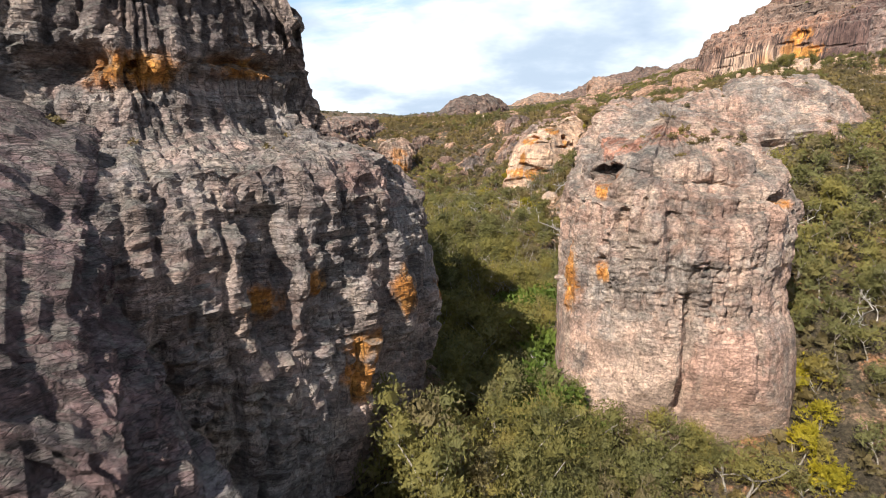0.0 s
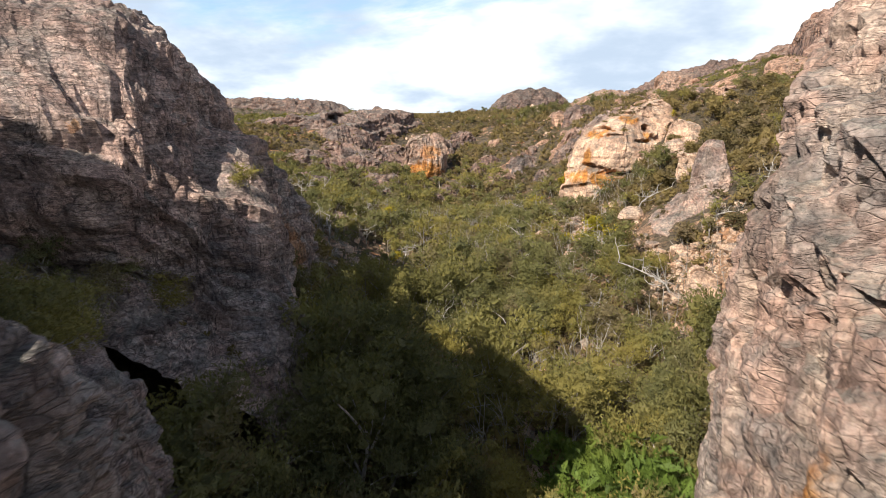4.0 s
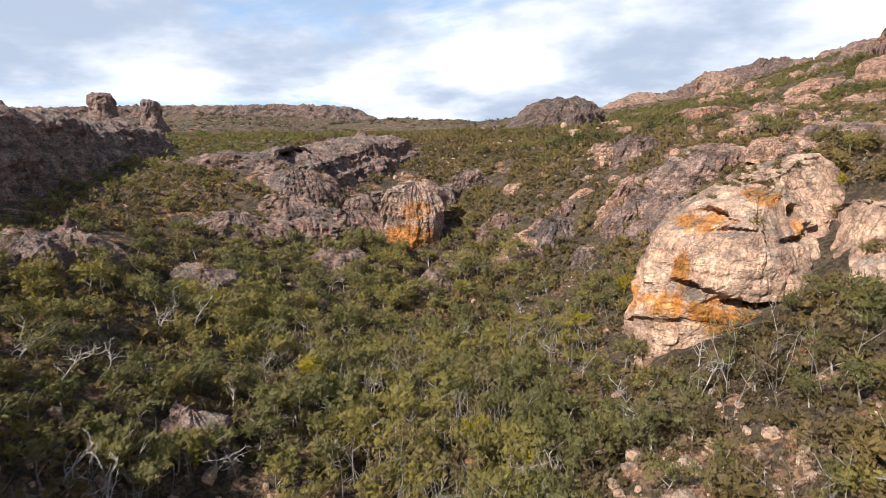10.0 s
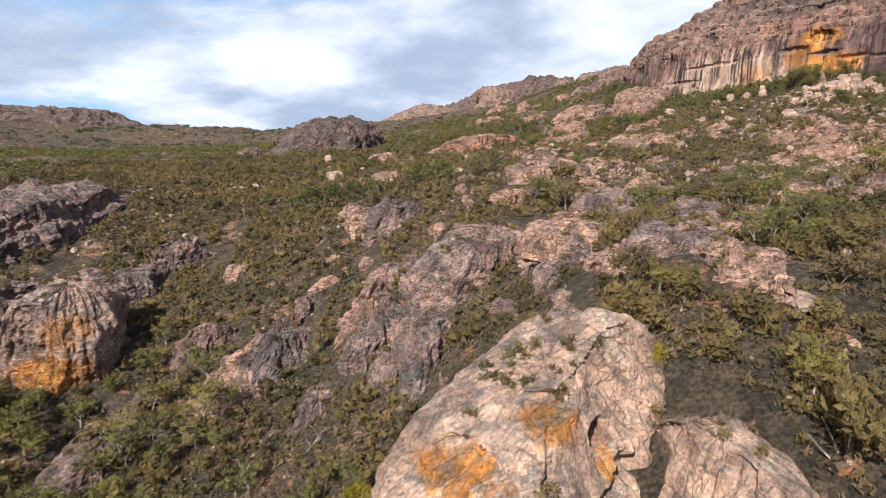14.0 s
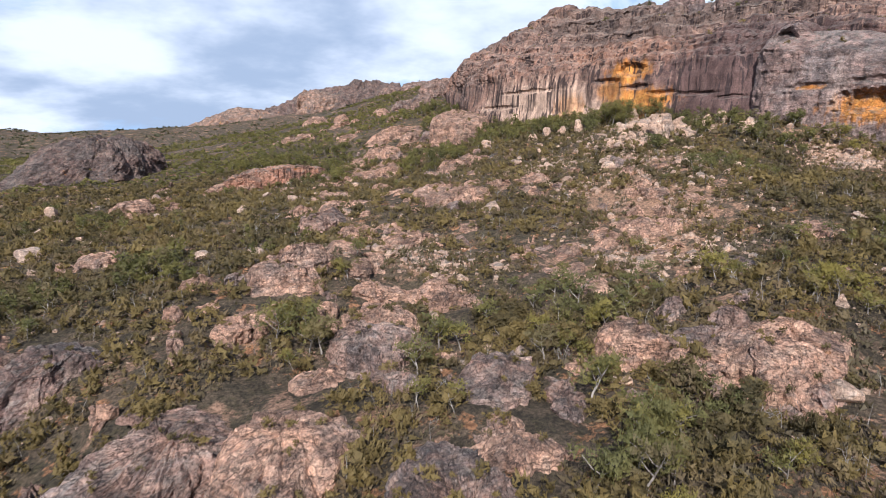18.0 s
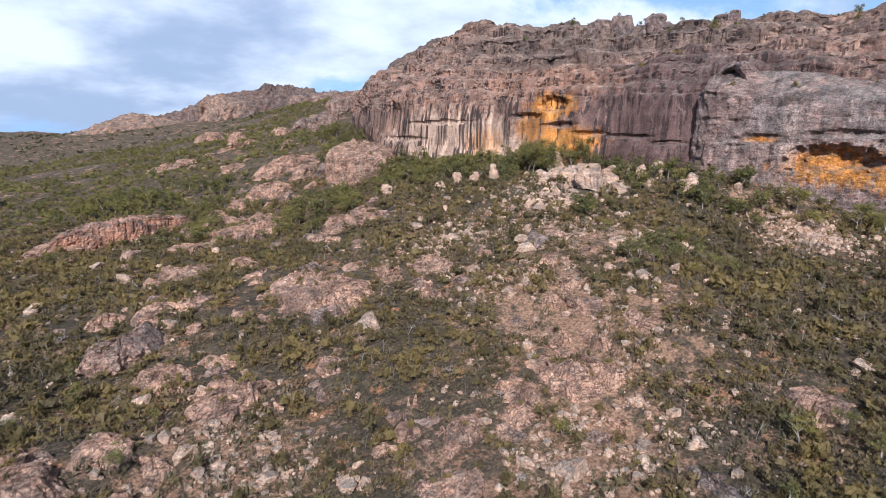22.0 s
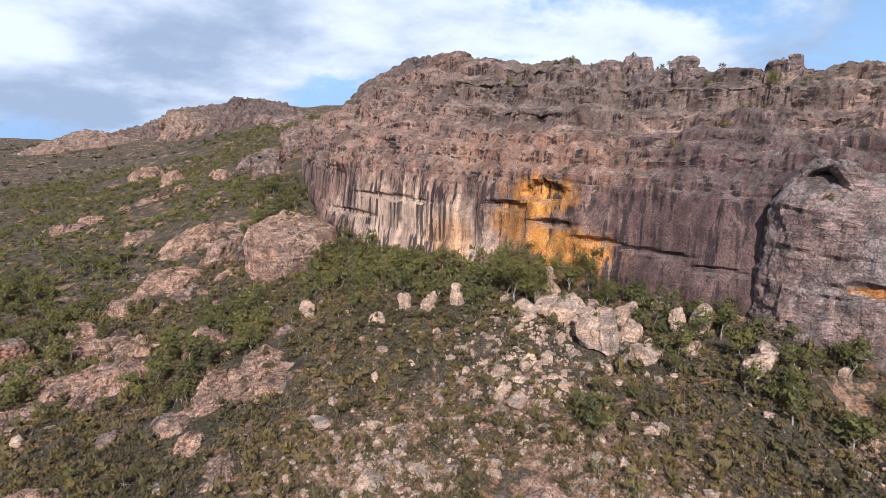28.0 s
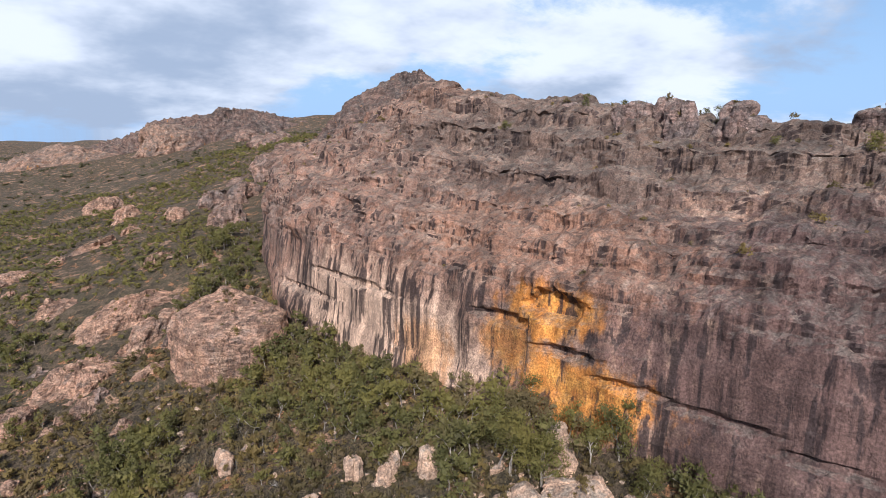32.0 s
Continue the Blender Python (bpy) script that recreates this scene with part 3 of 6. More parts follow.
rock_pink = rock("pink hillside sandstone", pink=(0.51, 0.315, 0.222), grey=(0.30, 0.235, 0.205), pale=(0.60, 0.41, 0.29), greyness=0.28, streaks=0.12, paleness=0.45, rust=0.34, cracks=0.7, relief_depth=0.5, lichen_share=0.3, block=(0.7, 1.3))
rock_far = rock("far grey and rusty sandstone", pink=(0.235, 0.155, 0.13), grey=(0.145, 0.125, 0.118), pale=(0.40, 0.275, 0.205), greyness=0.5, streaks=0.3, paleness=0.3, rust=0.5, lichen_share=0.4, course=0.5, cracks=0.6, relief_depth=0.8, block=(0.12, 0.3))
rock_far_pale = rock("far orange-footed sandstone", pink=(0.40, 0.25, 0.18), grey=(0.20, 0.17, 0.155), pale=(0.52, 0.36, 0.26), greyness=0.4, streaks=0.3, paleness=0.4, rust=0.7, lichen_share=0.6, course=0.5, relief_depth=0.8, block=(0.12, 0.3))
rock_ledge_red = rock("rust-red ledge sandstone", pink=(0.46, 0.24, 0.16), grey=(0.27, 0.19, 0.165), pale=(0.55, 0.36, 0.25), greyness=0.3, streaks=0.35, paleness=0.4, rust=0.7, cracks=0.6, lichen_share=0.8)
rock_shade = rock("pale sandstone of the shaded cliff", pink=(0.44, 0.31, 0.265), grey=(0.30, 0.27, 0.265), pale=(0.52, 0.40, 0.34), greyness=0.4, streaks=0.2, paleness=0.45, rust=0.25, cracks=0.6,
                  spots=[((-18, 112, 15), (3, 5, 3.5), 0.55), ((-16, 104, 17), (3, 4, 2.0), 0.5)])
# tones kept low: the shade over the valley's left side is in the colour
rock_left = rock("ridge sandstone with shade in its colour", pink=(0.29, 0.19, 0.158), grey=(0.165, 0.147, 0.147), pale=(0.40, 0.285, 0.22), greyness=0.45, streaks=0.22, paleness=0.4, rust=0.18, cracks=0.4, block=(0.7, 1.3))
rock_stone = rock("loose sandstone blocks", blocky=0.25, block=(0.5, 0.9), pink=(0.60, 0.415, 0.30), grey=(0.38, 0.32, 0.28), pale=(0.70, 0.53, 0.40), greyness=0.22, mottle=0.25, streaks=0.06, paleness=0.6, rust=0.12, cracks=0.2)


def ground_material():
    m, n = material("hillside soil and litter")
    pos = n.add("ShaderNodeNewGeometry").outputs["Position"]
    big = n.noise(pos, 0.035, 5, 0.6, 0.5)
    midn = n.noise(pos, 0.35, 6, 0.68, 0.3)
    fine = n.noise(pos, 2.2, 7, 0.75)
    c = n.mix(n.step(midn, 0.40, 0.60), (0.062, 0.050, 0.034), (0.140, 0.104, 0.071))
    c = n.mix(n.math("MULTIPLY", n.step(big, 0.50, 0.62), 0.45), c, (0.085, 0.075, 0.045))
    c = n.mix(n.math("MULTIPLY", n.step(n.noise(pos, 0.13, 7, 0.7, 0.4), 0.55, 0.62), 0.85), c, (0.40, 0.245, 0.165))
    c = n.mix(n.math("MULTIPLY", n.step(n.noise(n.mapped(pos, (0.22, 0.22, 0.22), (5, 2, 8)), 1.0, 7, 0.72), 0.57, 0.62), 0.85), c, (0.40, 0.20, 0.10))
    c = n.mix(n.step(n.noise(n.mapped(pos, (0.8, 0.8, 0.8), (1, 9, 3)), 1.0, 6, 0.7), 0.53, 0.63), c, (0.085, 0.070, 0.040))
    for cx, cy, rx, ry in ((141, 286, 16, 28), (128, 268, 10, 9), (21, 148, 9, 26), (170, 310, 14, 22), (150, 332, 18, 14), (88, 285, 12, 14), (120, 262, 18, 12), (205, 282, 10, 16), (30, 118, 7, 10)):
        rel = n.mapped(pos, (1 / rx, 1 / ry, 0), (-cx / rx, -cy / ry, 0))
        dist = n.math("ADD", n.add("ShaderNodeVectorMath", {0: rel}, operation="LENGTH").outputs["Value"], n.math("MULTIPLY", n.math("SUBTRACT", midn, 0.5), 5.0))
        c = n.mix(n.math("MULTIPLY", n.math("SUBTRACT", 1.0, n.step(dist, 0.35, 1.0)), 0.8), c, (0.42, 0.255, 0.165))
    c = n.mix(n.step(fine, 0.36, 0.66), n.mix(1.0, c, (0.42, 0.42, 0.42), "MULTIPLY"), n.mix(1.0, c, (1.4, 1.38, 1.35), "MULTIPLY"))
    finish(n, c, 0.95, n.math("ADD", fine, n.math("MULTIPLY", midn, 1.5)), 1.0, 0.6)
    return m


def leaf_material(name, deep, bright, gold, goldness=0.5, holes=0.0):
    """Foliage: colour drifts from plant to plant, and ragged gaps open between the sprays."""
    m, n = material(name)
    geo = n.add("ShaderNodeNewGeometry")
    pos, isl = geo.outputs["Position"], geo.outputs["Random Per Island"]
    rnd = n.add("ShaderNodeObjectInfo").outputs["Random"]
    patch = n.noise(pos, 0.28, 3, 0.6)
    fine = n.noise(pos, 4.5, 4, 0.7)
    far = n.noise(n.mapped(pos, (1, 1, 1), (31, 7, 2)), 0.06, 4, 0.65)
    mixed = n.math("ADD", n.math("MULTIPLY", isl, 0.35), n.math("MULTIPLY", n.step(patch, 0.35, 0.65), 0.35))
    c = n.mix(n.math("ADD", mixed, n.math("MULTIPLY", n.step(fine, 0.35, 0.65), 0.30)), deep, bright)
    cell = n.add("ShaderNodeSeparateColor", {0: n.add("ShaderNodeTexVoronoi", {"Vector": n.mapped(pos, (1, 1, 0.25)), "Scale": 0.36}).outputs["Color"]})
    pick = n.math("ADD", n.math("MULTIPLY", n.math("ADD", n.math("MULTIPLY", rnd, 0.4), n.math("MULTIPLY", cell.outputs[0], 0.6)), 0.6), n.math("MULTIPLY", n.step(far, 0.38, 0.62), 0.4))
    c = n.mix(n.math("MULTIPLY", n.step(pick, 0.25, 0.8), goldness), c, gold)
    c = n.mix(n.math("MULTIPLY", n.step(cell.outputs[1], 0.70, 0.95), 0.55), c, tuple(v * 0.55 for v in bright))
    c = n.mix(n.math("MULTIPLY", n.step(cell.outputs[2], 0.80, 0.98), 0.65), c, (0.17, 0.125, 0.075))
    s = n.add("ShaderNodeBsdfPrincipled", {"Base Color": c, "Roughness": 0.65, "Specular IOR Level": 0.2})
    tr = n.add("ShaderNodeBsdfTranslucent", {"Color": n.mix(1.0, c, (1.1, 1.15, 0.6), "MULTIPLY")})
    out = n.add("ShaderNodeMixShader", {0: 0.30, 1: s.outputs[0], 2: tr.outputs[0]})
    if holes:
        gap = n.math("LESS_THAN", n.noise(n.mapped(pos, (1, 1, 0.45)), 13.0, 2, 0.6), holes + 0.03)
        out = n.add("ShaderNodeMixShader", {0: gap, 1: out.outputs[0], 2: n.add("ShaderNodeBsdfTransparent").outputs[0]})
    n.t.links.new(out.outputs[0], n.add("ShaderNodeOutputMaterial").inputs[0])
    return m


leaf_gum = leaf_material("grey-green gum leaves", (0.056, 0.060, 0.025), (0.192, 0.178, 0.068), (0.27, 0.215, 0.052), 0.7, 0.45)
leaf_dark = leaf_material("dark green leaves below the cliffs", (0.044, 0.046, 0.021), (0.16, 0.15, 0.052), (0.22, 0.185, 0.052), 0.6, 0.40)
leaf_scrub = leaf_material("olive scrub leaves", (0.046, 0.041, 0.022), (0.145, 0.112, 0.052), (0.23, 0.165, 0.06), 0.7, 0.40)
leaf_heath = leaf_material("grey-brown heath", (0.070, 0.060, 0.038), (0.165, 0.132, 0.082), (0.21, 0.140, 0.075), 0.7, 0.28)
leaf_wattle = leaf_material("yellow wattle leaves", (0.14, 0.13, 0.015), (0.34, 0.27, 0.015), (0.40, 0.30, 0.02), 0.5, 0.45)
leaf_green = leaf_material("fresh green undergrowth leaves", (0.040, 0.062, 0.014), (0.125, 0.180, 0.030), (0.17, 0.19, 0.03), 0.5, 0.42)
leaf_far = leaf_material("far bush leaves", (0.05, 0.054, 0.034), (0.115, 0.11, 0.066), (0.13, 0.105, 0.06), 0.5)


def bark_material(name, light, shade):
    m, n = material(name)
    pos = n.add("ShaderNodeNewGeometry").outputs["Position"]
    c = n.mix(n.step(n.noise(n.mapped(pos, (3, 3, 0.8)), 1.0, 4, 0.6), 0.35, 0.65), shade, light)
    finish(n, c, 0.8, n.noise(pos, 9, 3), 0.3, 0.03)
    return m


bark_gum = bark_material("grey gum bark", (0.33, 0.29, 0.25), (0.13, 0.11, 0.095))
bark_stem = bark_material("grey sapling bark", (0.30, 0.27, 0.24), (0.13, 0.115, 0.10))
bark_dead = bark_material("bleached dead wood", (0.42, 0.385, 0.35), (0.20, 0.18, 0.165))
soil = ground_material()


# ---- ground ----
def axis_steps(lo, hi, step, reach):
    core = np.arange(lo, hi + step, step)
    out, d = [], step
    x = 0.0
    while x < reach:
        d *= 1.09
        x += d
        out.append(x)
    out = np.array(out)
    return np.concatenate((lo - out[::-1], core, core[-1] + out))


gx, gy = axis_steps(-115, 262, 1.7, 4200), axis_steps(-40, 480, 1.7, 4200)
mx, my = np.meshgrid(gx, gy)
gz = ground_z(mx.ravel(), my.ravel())
ground = new("ground", mesh_from("ground", np.stack((mx.ravel(), my.ravel(), gz), 1), grid_faces(len(gy), len(gx)), soil, True))
tagged(ground, "stony sandy hillside and gully floor with leaf litter", "ground", kind="structure")

# ---- the great wall ----
wall = escarpment("great_wall", [(250, 575, 96, 0.45, 1), (226, 545, 92, 0.52, 1), (212, 518, 88, 0.62, 0.9), (202, 492, 84, 0.80, 0.9), (194, 464, 78, 0.96, 0.9), (190, 440, 71, 1.08, 0.9), (192, 418, 68, 1.08, 0.95), (196, 390, 68, 1.03, 1), (201, 365, 69, 0.96, 1),
                          (208, 342, 71, 0.90, 1), (214, 322, 72, 0.87, 1), (224, 300, 72, 0.86, 1), (234, 275, 70, 0.87, 1), (247, 235, 66, 0.90, 1), (275, 190, 60, 0.92, 1)],
           [(1, -14), (0, -2), (-0.4, 3), (0.3, 6), (0.9, 7.5), (1.4, 15), (3.2, 21), (5, 24), (9, 26.2), (10.5, 29.4), (17, 31.2), (18.8, 33.8), (27, 35.8), (29, 39), (37, 41), (39, 46), (46, 47.5), (48, 51), (58, 52.5), (66, 40)], 0.64, rock_wall, 0.95, 3, 1.8, 4.6, ups=0.8,
           label="long streaked sandstone cliff, dark grey with orange stains", calm=(64, 92), hollows=[((206, 359, 88.6), (5, 4.5, 1.9), 2.2), ((203.5, 368, 85.4), (5, 5, 0.9), 1.5), ((206.6, 356, 82.6), (5, 5, 0.8), 1.2), ((209.0, 346, 80.0), (5, 5, 0.7), 1.1), ((211.8, 335, 79.2), (5, 6, 0.6), 0.9), ((214.4, 323, 77.6), (5, 5, 0.6), 0.9), ((218, 340, 97.2), (6, 7, 1.0), 1.4), ((194, 408, 84), (6, 14, 0.8), 1.0), ((193, 430, 78), (6, 12, 0.8), 0.9), ((228, 389, 105.5), (8, 14, 1.2), 1.2)], ribs=0.5)
escarpment("buttress", [(238, 321, 74, 0.95, 0.05), (226, 318.5, 73, 0.97, 0.25), (214.8, 317, 71, 1, 0.85), (212.8, 306, 70, 1, 1), (216.5, 295, 69, 1, 1), (223, 282, 67, 1.02, 1), (231, 262, 65, 1.03, 1), (240, 235, 62, 1.03, 1), (252, 205, 58, 1, 1), (285, 180, 52, 1, 1)],
           [(1, -14), (0, -2), (0.3, 4), (0.2, 9), (0.8, 14), (1.8, 20), (4, 22), (9, 24.5), (16, 26), (22, 20), (26, 6)], 0.75, rock_grey_wall, 0.55, 8, 2.6, 8.0, ups=0.8, ribs=0.5,
           label="jutting grey sandstone buttress beside the streaked wall", hollows=[((220.7, 284, 74.5), (7, 8, 2.4), 3.0), ((215, 299, 79), (5, 5, 0.9), 1.2), ((228, 271, 73), (7, 9, 2.2), 2.4), ((222, 282, 80), (6, 7, 0.9), 1.4)])
crag("summit", [(270, 600), (290, 560), (340, 555), (385, 590), (380, 650), (330, 670), (285, 645)], 70, 148, [(0, 1.5), (0.4, 1.1), (0.75, 0.7), (0.9, 0.4), (0.94, 0.32), (1, 0.18), (1.01, 0)], 2.5, rock_far, 1.6, 9, strata=2.5, joint=7, label="bald grey summit behind the great wall", category="summit", ups=0.7)

# ---- gully cliffs ----
escarpment("gully_cliff", [(-66, 4, -4, 1, 1), (-48, 16, -5, 1, 1), (-32, 22.5, -6, 1, 1), (-21, 27.6, -6, 1, 1), (-13.6, 31.4, -5, 1, 1), (-8.8, 35.8, -5, 1, 1), (-4.4, 41.2, -4.5, 0.99, 1), (-1.2, 47.6, -4, 0.98, 1.0), (-0.6, 54.5, -3.5, 0.93, 0.95), (-4, 62, -2, 0.76, 0.75), (-12, 74, 0, 0.52, 0.9), (-24, 86, 4, 0.5, 1), (-34, 100, 8, 0.62, 1)],
           [(4.0, -8), (3.6, 6), (2.6, 11), (0.9, 16), (0.2, 21), (0.7, 26), (2.0, 31), (3.6, 33.2), (8.4, 34.6), (11.2, 36), (12.0, 38.6), (11.2, 40.2), (12.6, 46), (17, 51), (27, 55), (37, 56), (45, 44)], 0.35, rock_gully, 0.62, 12, 0.75, 3.4, (-0.05, 0.10), ups=0.8,
           label="tall bedded grey-pink sandstone cliff above the gully", ribs=1.25, hollows=[((-16, 48.6, 35.6), (5, 4, 1.1), 2.4), ((-25, 42, 34.7), (5, 4, 1.8), 2.8), ((-10.5, 35.5, 23), (1.4, 1.6, 6), 1.8)])
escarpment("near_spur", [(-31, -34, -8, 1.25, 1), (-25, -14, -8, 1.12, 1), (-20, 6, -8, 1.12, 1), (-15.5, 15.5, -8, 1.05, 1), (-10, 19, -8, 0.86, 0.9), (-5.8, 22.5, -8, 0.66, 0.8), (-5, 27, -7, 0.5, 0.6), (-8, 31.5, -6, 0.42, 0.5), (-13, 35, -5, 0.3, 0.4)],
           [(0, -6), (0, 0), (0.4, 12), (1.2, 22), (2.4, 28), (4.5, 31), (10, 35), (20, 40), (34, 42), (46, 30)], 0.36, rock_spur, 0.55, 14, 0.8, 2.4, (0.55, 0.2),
           label="purple bedded sandstone spur at the gully mouth, coloured dark for its shade", ribs=0.7)
escarpment("shaded_wall", [(-8, 84, 3, 0.35, 1), (-9, 93, 5, 0.45, 1), (-14, 100, 7, 0.85, 1), (-16.5, 108, 8, 0.95, 1), (-18.6, 118, 8, 0.86, 1), (-19.6, 127, 8, 0.66, 1), (-27, 134, 11, 0.55, 1), (-42, 142, 20, 0.5, 1)],
           [(0, -8), (0, 0), (0.6, 9), (1.5, 17), (3, 21), (7, 23), (9, 28), (13, 34), (25, 38), (45, 36), (60, 10)], 0.45, rock_shade, 0.7, 16, 1.1, 3.0, (0, 0.1), label="shaded red-grey sandstone cliff beside the wooded gully")
crag("upper_massif", [(-30, 106), (-27, 118), (-33, 131), (-47, 140), (-62, 136), (-66, 115), (-52, 98), (-38, 98)], 6, 42, [(0, 1.05), (0.4, 1.0), (0.6, 0.93), (0.66, 0.84), (0.85, 0.78), (0.95, 0.55), (1.0, 0.25), (1.01, 0)], 0.6, rock_gully, 0.8, 18, (0, 0), 1.2, 3.2, (0, 0.1), (-0.05, 0.0),
     "dark bedded sandstone massif above the shaded cliff", "cliff", cuts=8, tight=0.85)
PILLAR = [(14.2, 71), (13.7, 64), (17, 59.4), (22, 56.2), (28, 55.2), (33.6, 56.8), (37.2, 61), (38.8, 69), (36.5, 79), (30, 86), (22, 87), (16.5, 80)]
crag("pillar", PILLAR, -8, 31.5, [(0, 1.04), (0.25, 1.03), (0.7, 1.0), (0.83, 0.985), (0.88, 0.95), (0.89, 0.86), (0.945, 0.84), (0.955, 0.70), (0.99, 0.66), (1.0, 0.3), (1.002, 0.0)], 0.32, rock_pillar, 0.50, 21, (0, 0), 1.0, 3.2, (0, 0.1), (0.05, 0.40), ribs=1.0, calm=(-20, 13), label=
     "massive pale pink and grey sandstone pillar", category="rock pillar", hollows=[((17, 63.3, 26.4), (1.7, 1.8, 1.0), 3.4), ((16.5, 61.2, 17.4), (0.7, 0.9, 1.3), 1.5), ((18, 59.1, 21.6), (0.6, 0.8, 1.6), 1.5), ((24, 56, 8), (0.6, 2.0, 8), 1.1), ((22.3, 56.5, 21), (0.7, 2.2, 4.5), 1.8), ((33.5, 58.2, 24), (1.4, 2, 0.6), 1.4), ((27, 58, 25), (4, 3, 0.5), 1.0), ((31, 56.5, 12), (0.5, 2, 6), 1.0)], cuts=10, tight=0.9)

# ---- rocks of the valley side ----
NODE = [(0, 1.0), (0.4, 1.03), (0.7, 0.95), (0.88, 0.75), (0.97, 0.45), (1.0, 0.0)]
GROOVE = [(21.4, 197.5, 20.6), (23.0, 193.2, 21.2), (25.4, 189.6, 22.0), (27.6, 187.8, 21.4), (29.4, 187.0, 20.6), (31.4, 186.6, 20.2), (33.8, 186.0, 20.4)]
CRACKS = [((35.0, 192.2, 33.4), (1.6, 2.2, 0.7), 2.0), ((31.5, 196.8, 33.6), (1.8, 2.4, 0.5), 1.4), ((28.2, 192.4, 30.2), (2.4, 2.4, 0.8), 2.2), ((31.5, 191, 29.6), (2.6, 2.4, 0.4), 1.4), ((38.7, 193.4, 30.2), (1.3, 1.8, 0.9), 3.0), ((40.2, 191.6, 28.2), (1.0, 1.8, 0.8), 1.6), ((37.0, 190.5, 27.2), (3.0, 2.2, 0.45), 1.6),
          ((41.6, 191.5, 28), (0.5, 2.6, 4.0), 2.0), ((39.8, 188.6, 24), (0.5, 2.4, 3.5), 2.0), ((33.5, 188.5, 27.6), (0.5, 2.0, 2.0), 1.0), ((30.6, 188.2, 28.4), (2.2, 2.0, 0.35), 1.0)]
crag("orange_rock", [(15.5, 197), (19, 190.5), (27, 185.5), (36, 183), (42, 186.5), (44, 194), (43, 204), (35, 210), (26, 208), (20.5, 203)], 8, 35, [(0, 0.90), (0.30, 0.93), (0.38, 0.95), (0.42, 1.03), (0.5, 1.01), (0.64, 0.96), (0.72, 0.93), (0.80, 0.88), (0.88, 0.78), (0.95, 0.62), (0.99, 0.35), (1, 0)],
     0.30, rock_orange, 0.50, 33, (4.5, 0.5), 2.6, 6.0, (0, 0), (0.40, 0.0), "large pale sandstone outcrop with orange overhangs", hollows=[(at, (1.9, 2.2, 0.55), 1.7) for at in GROOVE] + CRACKS, cuts=18, tight=0.62, ribs=0.35)
crag("split_block", [(40.4, 186.5), (41.8, 181), (45.8, 180), (49.5, 184.5), (49.5, 194), (45, 199), (41.8, 195)], 15, 33, NODE, 0.4, rock_orange, 0.5, 35, strata=2.4, joint=4, label="pale sandstone block split from the big outcrop", cuts=9, tight=0.72)
crag("round_boulder", [(44.4, 179.6), (43.2, 182.0), (40.4, 182.0), (39.2, 179.6), (40.6, 177.2), (43.0, 177.3)], 20.5, 28, [(0, 0.7), (0.2, 1.0), (0.6, 1.05), (0.85, 0.8), (0.97, 0.4), (1, 0)], 0.25, rock_orange, 0.3, 36, strata=2, joint=3, label="rounded orange-based boulder resting on the outcrop", category="boulder")
crag("pinnacle", [(33, 137.5), (36, 135.5), (39, 137.5), (39, 141), (36, 142.5), (33.4, 141)], 12, 28, [(0, 1.0), (0.5, 1.05), (0.75, 0.95), (0.9, 0.7), (0.98, 0.4), (1, 0)], 0.3, rock_pillar, 0.35, 40, strata=3, joint=4, label="smooth pale rounded sandstone pinnacle", cuts=9, tight=0.72)
crag("ledge_block", [(25.5, 132), (28, 128.5), (34, 130), (38, 133), (40, 142), (35, 148), (29, 146), (26, 139)], 6, 20, NODE, 0.35, rock_pillar, 0.55, 41, strata=1.6, joint=3.0, slope=(0.35, 0.1), label="broken pale sandstone bluff on the valley side", cuts=9, tight=0.72)
crag("tall_block", [(44, 118), (47, 112), (54, 112), (58, 120), (56, 130), (49, 134), (44, 128)], 20, 39, NODE, 0.5, rock_pillar, 0.7, 43, strata=1.4, joint=3.5, slope=(0.3, 0.1), label="tall grey sandstone block with dark cracks", cuts=9, tight=0.72)
escarpment("upper_tier", [(66, 160, 34, 0.5, 1), (57, 143, 30, 0.75, 1), (50, 125, 26, 0.85, 1), (46, 110, 20, 0.72, 0.9), (46, 102, 17, 0.40, 0.6), (49, 97, 15, 0.12, 0.3), (54, 96, 15, 0.02, 0.1)],
           [(0, -8), (0, 0), (0.6, 5), (2.5, 7), (3, 11), (7, 13), (9, 16.5), (15, 18), (24, 18), (34, 6)], 0.5, rock_pillar, 0.8, 45, 1.3, 3.2, label="broken grey and pink sandstone tier above the pillar", hollows=[((46, 116, 36), (3, 3, 1.2), 1.5), ((45, 100, 27), (3, 3, 1.0), 1.5)])
crag("orange_foot_crag", [(-28, 251), (-24, 246), (-17.5, 247.5), (-12.5, 254), (-12, 264), (-19, 269), (-28, 261)], 10, 30, NODE, 0.4, rock_crag, 0.6, 44, strata=1.2, joint=2.5, label="small sandstone crag stained orange at its foot", cuts=9, tight=0.72)

